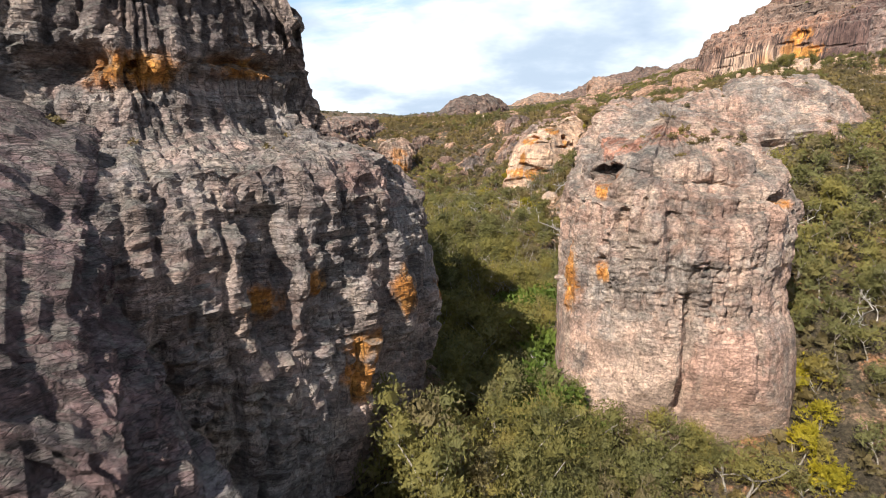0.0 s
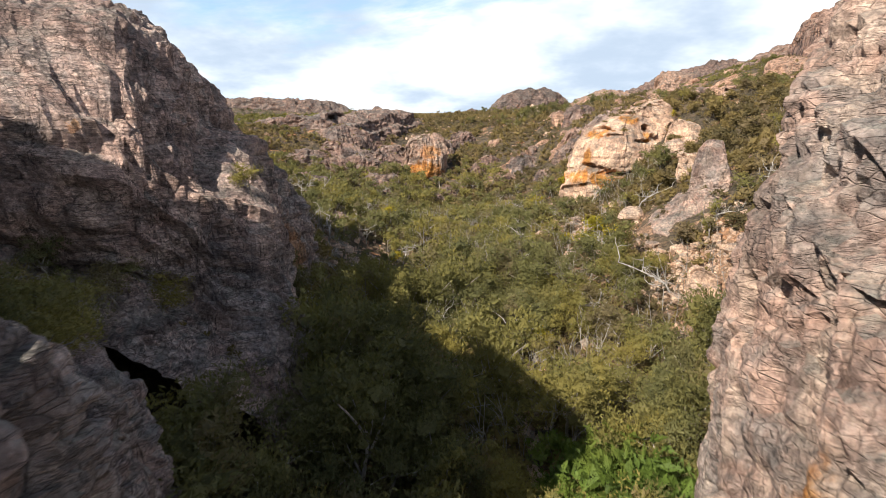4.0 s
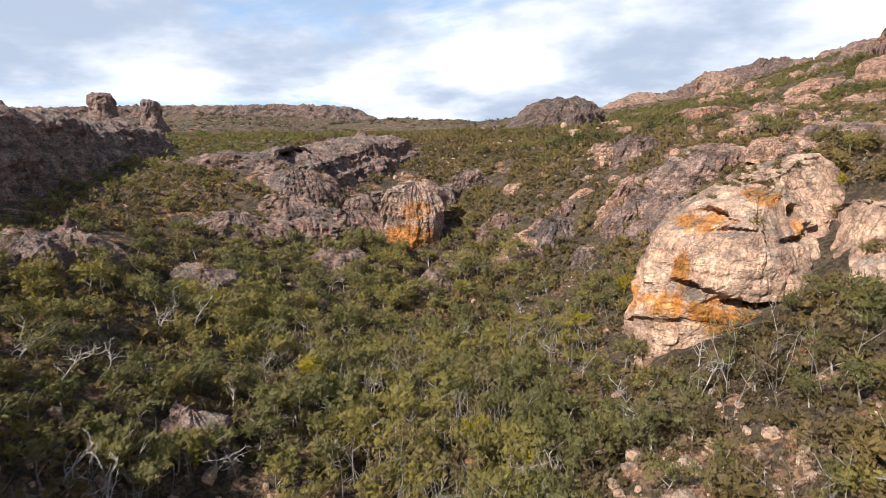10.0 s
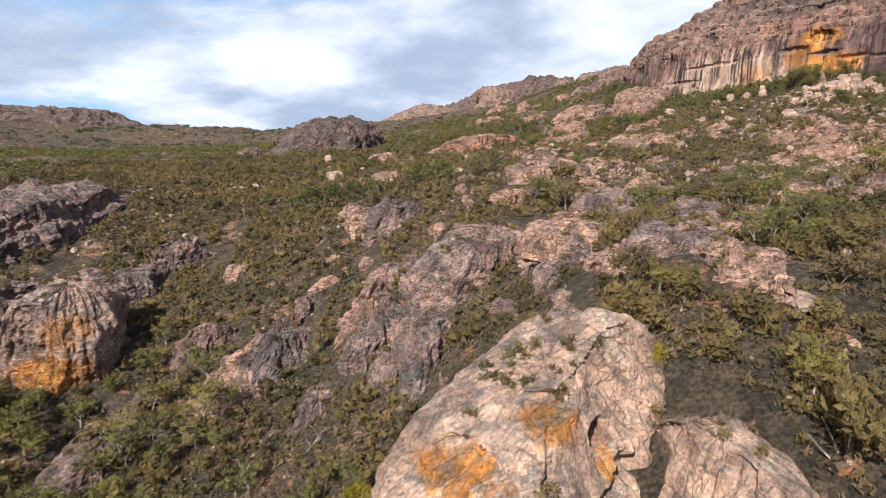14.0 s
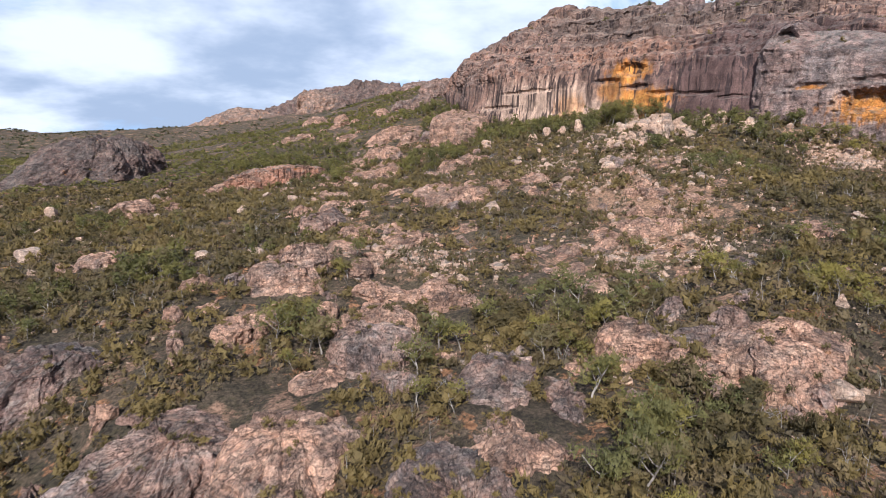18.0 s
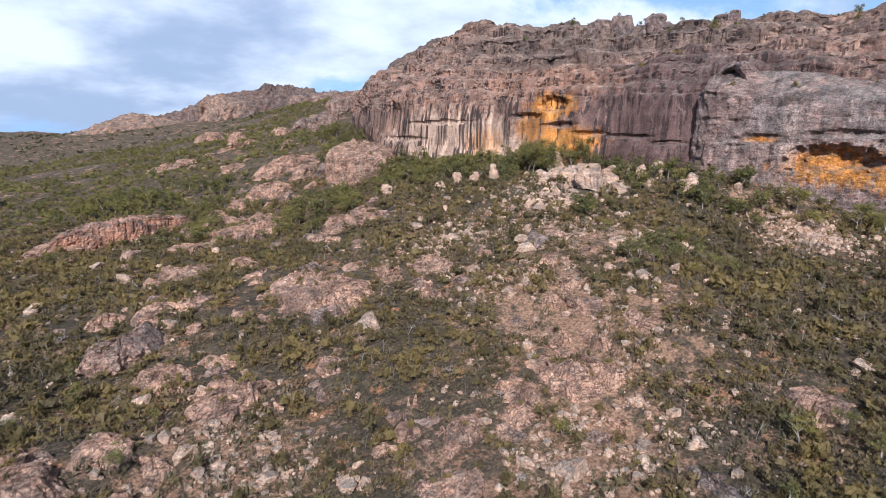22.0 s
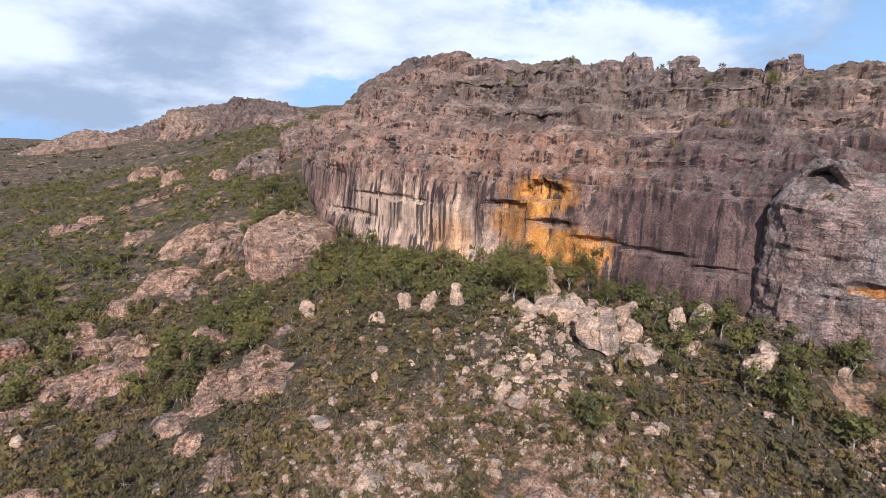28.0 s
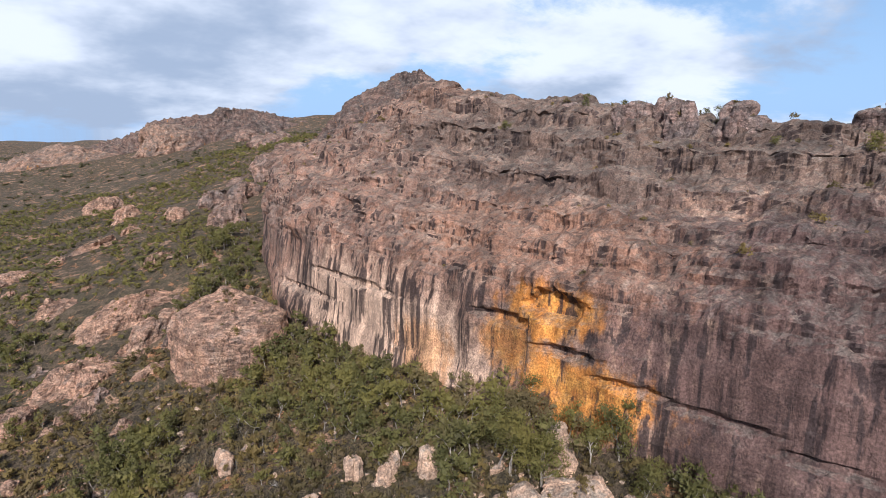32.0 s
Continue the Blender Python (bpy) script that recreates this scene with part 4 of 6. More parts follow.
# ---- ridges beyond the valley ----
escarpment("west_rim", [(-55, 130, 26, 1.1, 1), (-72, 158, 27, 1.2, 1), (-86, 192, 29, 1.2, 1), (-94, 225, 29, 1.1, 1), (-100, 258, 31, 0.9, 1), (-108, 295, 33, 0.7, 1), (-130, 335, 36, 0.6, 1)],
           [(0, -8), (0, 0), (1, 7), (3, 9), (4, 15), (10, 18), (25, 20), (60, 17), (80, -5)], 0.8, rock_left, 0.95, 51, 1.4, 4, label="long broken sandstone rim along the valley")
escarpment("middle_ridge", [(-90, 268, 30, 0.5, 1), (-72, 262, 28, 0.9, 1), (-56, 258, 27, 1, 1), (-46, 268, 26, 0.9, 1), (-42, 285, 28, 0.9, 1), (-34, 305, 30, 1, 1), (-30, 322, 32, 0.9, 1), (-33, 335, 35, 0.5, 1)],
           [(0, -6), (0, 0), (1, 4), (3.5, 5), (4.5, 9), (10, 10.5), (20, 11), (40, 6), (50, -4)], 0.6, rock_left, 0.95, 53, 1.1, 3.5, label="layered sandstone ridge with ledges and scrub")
crag("dome", [(-12, 478), (5, 468), (28, 472), (48, 492), (54, 520), (44, 545), (15, 545), (-8, 520)], 38, 66, [(0, 1.0), (0.3, 0.95), (0.6, 0.8), (0.8, 0.58), (0.95, 0.3), (1, 0)], 1.2, rock_far, 1.2, 55, (8, 0), 2.2, 7, (0.15, 0), (0.1, 0.0), "far rounded sandstone dome above the scrub", "dome")
crag("split_boulder", [(-24, 470), (-15, 466), (-10, 472), (-14, 480), (-22, 479)], 38, 49, NODE, 0.9, rock_left, 0.9, 56, label="dark split boulder beside the dome", category="boulder", cuts=9, tight=0.72)
crag("mountain", [(110, 1060), (170, 930), (225, 850), (330, 820), (430, 880), (470, 1000), (420, 1120), (300, 1200), (170, 1180)], 52, 134, [(0, 1.05), (0.25, 0.9), (0.5, 0.7), (0.6, 0.62), (0.8, 0.45), (0.93, 0.25), (1, 0.1), (1.01, 0)], 4.0, rock_far, 2.6, 58, (20, -60), 3.5, 9, (0.1, 0), (0.06, 0), "far grey and orange sandstone mountain", "mountain", ups=0.8)
crag("leaning_rock", [(190, 436), (186, 447), (177, 452), (167, 447), (162.5, 436), (167, 425), (178, 421), (187, 426)], 50, 77, [(0, 0.92), (0.35, 1.0), (0.80, 1.0), (0.90, 0.95), (0.96, 0.78), (0.99, 0.4), (1, 0)], 0.45, rock_pink, 0.42, 60, strata=2.6, joint=5, slope=(0.10, 0.22), label="huge squarish pale boulder below the great wall", category="boulder", cuts=7, tight=0.80, ribs=0.6)

crag("mesa", [(-1150, 1180), (-900, 1150), (-640, 1210), (-520, 1230), (-400, 1240), (-330, 1290), (-350, 1400), (-600, 1480), (-1000, 1450)], 50, 114, [(0, 1.3), (0.4, 1.12), (0.7, 1.0), (0.9, 0.95), (0.97, 0.85), (1.0, 0.6), (1.01, 0)], 7.0, rock_far, 3.0, 59, strata=4, joint=12, label="far dark flat-topped sandstone hill", category="hill", ups=0.7)

escarpment("mountain_foot_cliff", [(60, 965, 58, 0.3, 1), (98, 948, 62, 0.8, 1), (133, 934, 66, 1.1, 1), (165, 916, 68, 1.0, 1), (196, 905, 72, 0.6, 1)],
           [(0, -12), (0, 0), (1, 8), (2, 14), (8, 20), (20, 24), (45, 30), (60, 10)], 2.2, rock_far_pale, 1.6, 71, 3.0, 8, label="far orange and grey sandstone cliff at the mountain's foot")
escarpment("mountain_brow_cliff", [(196, 892, 78, 0.4, 1), (216, 884, 82, 1.0, 1), (238, 886, 86, 1.2, 1), (262, 894, 92, 1.0, 1), (290, 880, 96, 0.7, 1)],
           [(0, -12), (0, 0), (1, 8), (3, 16), (8, 20), (20, 25), (45, 28), (60, 10)], 2.2, rock_far_pale, 1.6, 72, 3.0, 8, label="far pink and orange sandstone cliff on the mountain's brow")
for k, (x_, y_, a_, z_) in enumerate([(278, 786, 16, 116), (250, 610, 15, 109), (236, 585, 13, 105), (270, 690, 17, 114), (226, 600, 11, 94), (203, 566, 13, 90), (198, 520, 9, 90), (187, 566, 8, 84), (166, 652, 11, 80), (173, 603, 8, 80), (216, 560, 10, 94)]):
    ring = [(x_ + a_ * (0.8 + 0.4 * math.sin(q_ * 2.7 + k)) * math.cos(q_ * 0.785), y_ + a_ * (0.8 + 0.4 * math.cos(q_ * 1.9 + k)) * math.sin(q_ * 0.785)) for q_ in range(8)]
    crag("ridge_rock", ring, z_ - 18, z_, [(0, 1.1), (0.5, 1.0), (0.72, 0.92), (0.86, 0.7), (0.96, 0.45), (1, 0)], 0.9 if y_ < 660 else 1.4, rock_pink if k in (7, 8, 9) else rock_hill, 0.9, 730 + k, strata=1.8, joint=4.5, slope=(0.15, 0.1), label="grey and pink sandstone crag on the ridge beside the great wall", category="crag", cuts=10, tight=0.66)

for x_, y_, a_, z_ in ((-282, 500, 11.0, 75), (-247, 500, 8.5, 69.5)):
    crag("rim_tower", [(x_ + a_ * (0.85 + 0.2 * math.sin(q_ * 2.3)) * math.cos(q_ * 0.898), y_ + a_ * math.sin(q_ * 0.898)) for q_ in range(7)], 46, z_, [(0, 1.5), (0.4, 1.1), (0.55, 0.9), (0.75, 0.95), (0.93, 0.9), (0.99, 0.6), (1, 0)], 1.0, rock_left, 0.6, 760 + int(a_), strata=1.2, joint=3, label="dark squarish sandstone knob standing on the rim", category="rock knob", cuts=7, tight=0.75)

# towers along the crest of the great wall
rng = np.random.default_rng(17)
for k in range(36):
    t_ = k / 35
    cx, cy = np.interp(t_, (0, 0.25, 0.6, 1), (246, 250, 268, 300)) + rng.normal(0, 3), np.interp(t_, (0, 0.25, 0.6, 1), (402, 376, 345, 270)) + rng.normal(0, 2.5)
    a_, h_ = rng.uniform(2.4, 5.2), rng.uniform(3.0, 6.5)
    ring = [(cx + a_ * rng.uniform(0.75, 1.1) * math.cos(q_ / 7 * 6.283), cy + a_ * rng.uniform(0.75, 1.1) * math.sin(q_ / 7 * 6.283)) for q_ in range(7)]
    top = np.interp(t_, (0, 0.25, 0.6, 1), (120, 118, 115, 112)) + rng.uniform(-1, 3)
    crag("rock_tower", ring, top - 12, top - 3 + h_, [(0, 1.0), (0.5, 1.0), (0.8, 0.97), (0.93, 0.85), (0.99, 0.5), (1.0, 0)], 0.7, rock_grey_wall, 0.6, 500 + k, strata=1.6, joint=3.0, label="grey weathered sandstone tower", category="", keep=False, cuts=8, tight=0.7).parent = wall

# the large blocks fallen at the foot of the wall and the outcrops of the slope: x, y, half length, half width, height, turn
FALLEN = [(192.8, 330.4, 5.6, 4.6, 7.0, 20), (196.8, 343, 6.2, 3.6, 4.6, 115), (199.6, 350.5, 3.6, 3.2, 4.8, 50), (202.5, 333, 2.9, 2.4, 4.2, 70), (195.5, 323.5, 4.2, 3.2, 3.6, 30), (206, 324.5, 2.2, 1.8, 3.2, 0), (208, 321, 2.2, 1.8, 3.4, 40), (208, 330, 2.8, 2.0, 3.2, 60), (206, 308.5, 2.6, 2.0, 3.0, 20), (200, 338, 2.6, 2.2, 3.0, 0), (199, 329, 2.4, 1.9, 2.6, 100), (189, 325, 2.2, 1.8, 2.4, 60), (201, 318, 2.4, 1.8, 2.4, 20), (163, 387, 2.4, 1.6, 2.8, 30), (169.5, 367, 2.3, 1.6, 2.6, 10), (177, 369, 1.9, 1.6, 3.0, 0), (180, 365, 2.3, 1.9, 3.4, 30), (185.5, 361.5, 2.6, 2.0, 4.0, 60), (182.5, 367.5, 1.6, 1.4, 2.6, 80), (201, 308, 3.2, 2.6, 3.5, 10),
          (171.5, 330, 1.9, 1.6, 2.4, 15), (163.5, 390, 2.6, 2.0, 2.8, 50), (199, 343, 4.0, 2.4, 3.2, 70), (28.4, 117, 2.9, 2.2, 4.0, 30), (13.6, 156, 2.3, 1.9, 4.2, 10), (0, 147, 2.0, 1.5, 2.6, 60), (28, 160, 1.6, 1.4, 2.2, 0), (-2, 62, 2.6, 2.0, 4.5, 70), (38, 157.5, 3.0, 2.2, 4.5, 40)]
SLABS = [(55, 239.5, 8.0, 4.2, 3.0, 62), (40, 239, 9, 3.2, 3.0, 60), (72, 229, 6.5, 3.2, 2.6, 66), (59, 205, 8, 4.2, 3.2, 75), (25.5, 245, 8.5, 3.0, 2.6, 50), (8, 246, 10, 3.4, 2.8, 52), (67, 289, 8, 3.4, 3.0, 40), (29, 276, 8, 3, 2.4, 48),
         (75, 272, 4.5, 3.0, 2.6, 60), (56, 269, 6.5, 3.4, 3.0, 60), (71.5, 263, 9, 4.0, 3.2, 64), (93.5, 237, 5.5, 3.2, 4.2, 70), (94, 230, 5.0, 2.6, 3.8, 85), (105, 227, 6.5, 4.0, 3.8, 60), (98, 227, 5, 3, 3.4, 110), (106, 265, 6, 3.4, 1.2, 40)]
BLUFFS = [(115, 330, 9.5, 5.0, 3.4, 55), (136, 319, 5.5, 3.6, 2.4, 60), (131, 273, 8, 4.5, 1.6, 62), (89.5, 297, 4.6, 3.0, 2.4, 30), (79, 338, 5.5, 3.0, 2.6, 45), (121, 401, 11, 4.2, 5.5, 20), (106, 396, 8, 3.6, 4.0, 15), (148.5, 376, 6.5, 3.5, 3.4, 50),
          (97, 367, 9.5, 4, 3.0, 40), (147, 275, 4, 2.4, 1.8, 40), (88, 335, 5.5, 2.6, 2.4, 40), (141, 372, 9, 4.2, 3.2, 55), (145, 453, 10, 4, 5.0, 15), (80, 424, 19, 3.2, 5.0, 8), (54, 218, 7, 4.4, 3.0, 70), (85, 310, 5, 3, 2.4, 50),
          (133, 541, 6, 4, 4, 10), (123, 536, 9, 3.5, 4, 5), (141, 494, 7, 4, 4.5, 20), (158, 553, 8, 4, 4, 15), (160, 474, 16, 6, 5, 10), (163, 459, 6, 4, 4.5, 20), (145, 449, 7, 5, 5, 25), (131, 444, 6, 4, 4.5, 15), (125, 396, 9.5, 5.5, 7.5, 25), (122, 423, 7, 4, 5, 10), (146, 367, 8, 5, 3.5, 30),
          (65, 282, 8, 4, 3.2, 58), (42, 383, 6, 4, 4, 20), (37, 318, 5, 3, 3, 30), (107, 267, 6, 4, 1.6, 40), (90, 300, 3.5, 2.4, 2.2, 20)]
LEDGES = [(-54, 236, 11, 4.0, 4.0, 20), (-48, 248, 8, 3.4, 3.6, 15), (-62, 199, 7, 3.6, 3.6, 25), (-47, 207, 6.5, 3.0, 3.6, 30), (0, 254, 4, 2.4, 3.0, 40), (12, 247, 6.5, 3.0, 3.4, 50), (-27, 169, 3.4, 2.2, 2.6, 10), (-61, 186, 6, 3, 3.4, 20),
          (-12, 237, 5, 2.4, 2.4, 50), (-10, 233, 6.5, 2.4, 2.4, 40), (-43, 248, 8, 3.2, 3.6, 10), (33.5, 271, 5, 3, 2.6, 50), (32, 229, 6, 2.6, 2.6, 60), (-37, 276, 7, 3.0, 3.6, 40), (-13, 101, 4.5, 3.4, 3.6, 80), (-20, 100, 5, 4, 4.5, 60),
          (-34, 250, 9, 3.4, 4.6, 25), (-41, 243, 6.5, 3, 4.6, 20), (-36, 266, 7, 3.2, 4.6, 30), (-25, 267, 6.5, 3, 4, 35), (-20, 277, 8, 3.2, 4.2, 35), (-50, 260, 9, 3.6, 5.2, 20), (-10, 287, 7, 2.6, 3.6, 40), (-30, 232, 6, 2.6, 3.4, 30)]
BROAD = [(46, 245, 19, 6.5, 2.0, 37), (62, 221, 15, 5, 2.2, 50), (12, 249, 9, 4, 2.2, 28), (30, 250, 8, 3.2, 2.0, 35), (51, 229, 9, 3.5, 1.8, 45), (69, 256, 11, 5.5, 2.2, 60), (99, 226, 10, 5, 2.8, 60), (66, 283, 9, 4, 2.4, 40), (28, 236, 9, 3.5, 2.2, 42), (78, 240, 8, 3.4, 1.8, 55), (84, 268, 9, 3.5, 1.6, 52), (118, 321, 10, 4.5, 1.8, 55), (143, 284, 5.5, 2.4, 1.3, 62), (138, 277, 4.2, 2.0, 1.1, 60), (147, 292, 5.0, 2.2, 1.4, 55), (135, 281, 3.4, 1.8, 1.0, 70), (151, 301, 4.4, 2.0, 1.3, 50), (133, 270, 4.4, 2.0, 1.0, 60), (127, 262, 3.6, 1.8, 1.0, 45), (156, 310, 4, 2, 1.2, 40), (141, 289, 3.0, 1.6, 1.2, 80), (134, 276, 12, 4.5, 1.3, 60), (123, 275, 8, 3, 1.2, 55), (93, 298, 8, 3.5, 1.8, 40), (81, 322, 9, 3.5, 1.8, 45)]


def outcrop(name, row, tone, label, category, group, seed, fine=0.4, boxy=False):
    x, y, a, b_, h, turn = row
    r = np.random.default_rng(seed)
    c_, s_ = math.cos(radians(turn)), math.sin(radians(turn))
    ring = []
    for k in range(9):
        w_ = k / 9 * 2 * math.pi
        px, py = a * r.uniform(0.72, 1.12) * math.cos(w_), b_ * r.uniform(0.72, 1.12) * math.sin(w_)
        ring.append((x + px * c_ - py * s_, y + px * s_ + py * c_))
    z = float(ground_z([x], [y])[0])
    sl = [float(v_) for v_ in (ground_z([x + 4, x], [y, y + 4]) - z) / 4]
    k_ = 0.3 if boxy else 1.0
    pr = [(0, 1.04), (0.6, 1.0), (0.82, 0.95), (0.95, 0.72), (1.0, 0.3), (1.02, 0)] if boxy else [(0, 1.3), (0.45, 1.15), (0.75, 1.0), (0.9, 0.85), (1.0, 0.4), (1.02, 0)]
    ob = crag(name, ring, z - 2.5, z + h, pr, fine, tone, 0.34 if boxy else 0.58, seed, strata=1.3 if boxy else 0.9, joint=3.2, slope=(sl[0] * k_, sl[1] * k_), label=label, category=category, cuts=13, tight=0.55 if boxy else 0.62, rooted=not boxy)
    ob["group"] = group
    return ob


escarpment("red_ledge", [(66, 420, 43, 0.6, 1), (77, 419.5, 45, 1.3, 1), (90, 420.5, 46.5, 1.4, 1), (101, 421.5, 48, 1.2, 1), (110, 424, 50, 0.6, 1)], [(0, -4), (0, 0), (0.3, 3.2), (0.8, 5.0), (3.5, 5.8), (8, 5.6), (11, 0)], 0.5, rock_ledge_red, 0.55, 81, 1.1, 2.4,
           label="low rust-red sandstone ledge across the scrubby slope", category="ledge")
for i, row in enumerate(FALLEN):
    outcrop("fallen_block", row, rock_stone, "big pale angular sandstone block among the bushes", "boulder", "fallen blocks", 600 + i, 0.35, True)
rng = np.random.default_rng(29)
spread_slabs = []
for x, y, a_, b_, h_, turn in SLABS + BLUFFS:
    spread_slabs.append((x, y, a_ * 1.2, b_ * 1.35, h_ * 0.72, turn))
    for _ in range(3):
        q_ = rng.uniform(0, 6.283)
        spread_slabs.append((x + math.cos(q_) * a_ * rng.uniform(1.2, 2.2), y + math.sin(q_) * a_ * rng.uniform(1.2, 2.2), a_ * rng.uniform(0.3, 0.65), b_ * rng.uniform(0.35, 0.8), h_ * rng.uniform(0.35, 0.6), turn + rng.normal(0, 15)))
for x0, y0, x1, y1, count in ((20, 205, 112, 290, 34), (85, 245, 165, 345, 26), (-30, 225, 40, 290, 12), (60, 335, 172, 470, 22)):
    for _ in range(count):
        x, y = rng.uniform(x0, x1), rng.uniform(y0, y1)
        spread_slabs.append((x, y, rng.uniform(3.0, 8.0), rng.uniform(1.6, 4.0), rng.uniform(0.5, 1.3), rng.normal(58, 18)))
spread_slabs += [(x, y, a_, b_, h_ * 1.5, turn) for x, y, a_, b_, h_, turn in BROAD]
for i, row in enumerate(spread_slabs):
    outcrop("rock_slab", row, rock_pink if (row[1] > 258 and i % 5) or i % 4 == 0 else rock_hill, "grey and pink cracked sandstone slab in the scrub", "rock slab", "rock slabs on the slope", 650 + i, 0.45 if row[2] > 8.5 else 0.6 if i >= 128 else 0.42 if row[2] > 4 else 0.5)
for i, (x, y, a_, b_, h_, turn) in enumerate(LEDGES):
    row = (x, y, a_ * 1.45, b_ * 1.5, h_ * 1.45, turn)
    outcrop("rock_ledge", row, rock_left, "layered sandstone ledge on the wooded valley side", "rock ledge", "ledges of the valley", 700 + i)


# ---- small rock ----
def unit_grid(rows, cols):
    a = np.linspace(0, math.pi, rows)[:, None]
    b = np.linspace(0, 2 * math.pi, cols, endpoint=False)[None, :]
    return np.stack((np.sin(a) * np.cos(b), np.sin(a) * np.sin(b), np.broadcast_to(-np.cos(a), (rows, cols))), -1)


def stone_shape(rng, rows=9, cols=13, cuts=11):
    """An angular stone about 1 m in half size: a ball cut by planes."""
    g = unit_grid(rows, cols).reshape(-1, 3)
    for _ in range(cuts):
        n = rng.normal(size=3)
        n /= np.linalg.norm(n)
        far = rng.uniform(0.42, 0.8)
        h = g @ n
        g = g - np.outer(np.maximum(h - far, 0), n)
    g = g * (1 + 0.06 * fbm(g * 2.2 + rng.uniform(0, 50), 2)[:, None])
    return g * np.array([rng.uniform(0.8, 1.3), rng.uniform(0.7, 1.0), rng.uniform(0.6, 0.95)]), grid_faces(rows, cols, True)


rng = np.random.default_rng(4)
stones = [stone_shape(rng) for _ in range(12)]
stone_meshes = [mesh_from("boulder", v, f, rock_stone, False) for v, f in stones]


def clear_of_rock(x, y, margin=0.0):
    """Which of the places lie on open ground."""
    free = np.ones(len(x), bool)
    for poly in FOOT:
        lo, hi = poly.min(0) - 1, poly.max(0) + 1
        idx = np.nonzero(free & (x > lo[0]) & (x < hi[0]) & (y > lo[1]) & (y < hi[1]))[0]
        if not len(idx):
            continue
        px, py = x[idx], y[idx]
        inside = np.zeros(len(idx), bool)
        j = len(poly) - 1
        for i in range(len(poly)):
            (x1, y1), (x2, y2) = poly[i], poly[j]
            cross = ((y1 > py) != (y2 > py)) & (px < (x2 - x1) * (py - y1) / (y2 - y1 + 1e-9) + x1)
            inside ^= cross
            j = i
        free[idx[inside]] = False
    return free


def scatter(lo, hi, spacing, seed):
    """Uneven places over a rectangle, one to each cell of a grid."""
    r = np.random.default_rng(seed)
    nx, ny = int((hi[0] - lo[0]) / spacing), int((hi[1] - lo[1]) / spacing)
    i, j = np.meshgrid(np.arange(nx), np.arange(ny))
    x = lo[0] + (i.ravel() + r.uniform(0, 1, nx * ny)) * spacing
    y = lo[1] + (j.ravel() + r.uniform(0, 1, nx * ny)) * spacing
    order = r.permutation(len(x))
    return x[order], y[order]


def joined(shapes, x, y, z, size, turn, pick, tall=None, lean=None):
    """Copies of triangle or quad shapes laid into one pair of arrays."""
    vs, fs, at = [], [], 0
    for k, (v, f) in enumerate(shapes):
        idx = np.nonzero(pick == k)[0]
        if not len(idx):
            continue
        c, s = np.cos(turn[idx])[:, None], np.sin(turn[idx])[:, None]
        sz = size[idx][:, None]
        out = np.empty((len(idx), len(v), 3))
        out[:, :, 0] = (v[None, :, 0] * c - v[None, :, 1] * s) * sz + x[idx][:, None]
        out[:, :, 1] = (v[None, :, 0] * s + v[None, :, 1] * c) * sz + y[idx][:, None]
        out[:, :, 2] = v[None, :, 2] * sz * (1 if tall is None else tall[idx][:, None]) + z[idx][:, None]
        vs.append(out.reshape(-1, 3))
        fs.append((f[None] + (at + np.arange(len(idx)) * len(v))[:, None, None]).reshape(-1, f.shape[1]))
        at += len(idx) * len(v)
    return np.concatenate(vs), np.concatenate(fs)


SCREE = [(21, 150, 9, 24), (30, 120, 7, 10), (141, 286, 15, 26), (166, 305, 14, 18), (120, 262, 16, 14), (178, 335, 12, 14), (88, 285, 14, 16), (192, 338, 7, 14), (150, 330, 16, 14), (205, 280, 10, 16), (8, 105, 8, 12), (-20, 150, 16, 16)]


def scree_places(count, seed):
    r = np.random.default_rng(seed)
    k = r.integers(0, len(SCREE), count)
    s = np.array(SCREE, float)[k]
    x, y = s[:, 0] + r.normal(0, 0.55, count) * s[:, 2], s[:, 1] + r.normal(0, 0.55, count) * s[:, 3]
    ok = clear_of_rock(x, y)
    return x[ok], y[ok]


rng = np.random.default_rng(11)
bx, by = scree_places(170, 5)
ox, oy = scatter((20, 190), (195, 430), 11.0, 6)
ok = clear_of_rock(ox, oy)
ox, oy = ox[ok][:140], oy[ok][:140]
bx, by = np.concatenate((bx, ox)), np.concatenate((by, oy))
bz = ground_z(bx, by)
for i in range(len(bx)):
    size = float(np.clip(rng.lognormal(0.08, 0.5), 0.5, 2.8))
    ob = new("boulder", stone_meshes[i % len(stone_meshes)])
    ob.matrix_basis = pose(bx[i], by[i], bz[i] + 0.22 * size, rng.uniform(-14, 14), rng.uniform(-14, 14), rng.uniform(0, 360)) @ Matrix.Scale(size, 4)
    tagged(ob, "angular pale pink sandstone boulder on the slope" if size > 0.8 else "small broken sandstone block lying in the scrub", "boulder", "boulders on the slope")

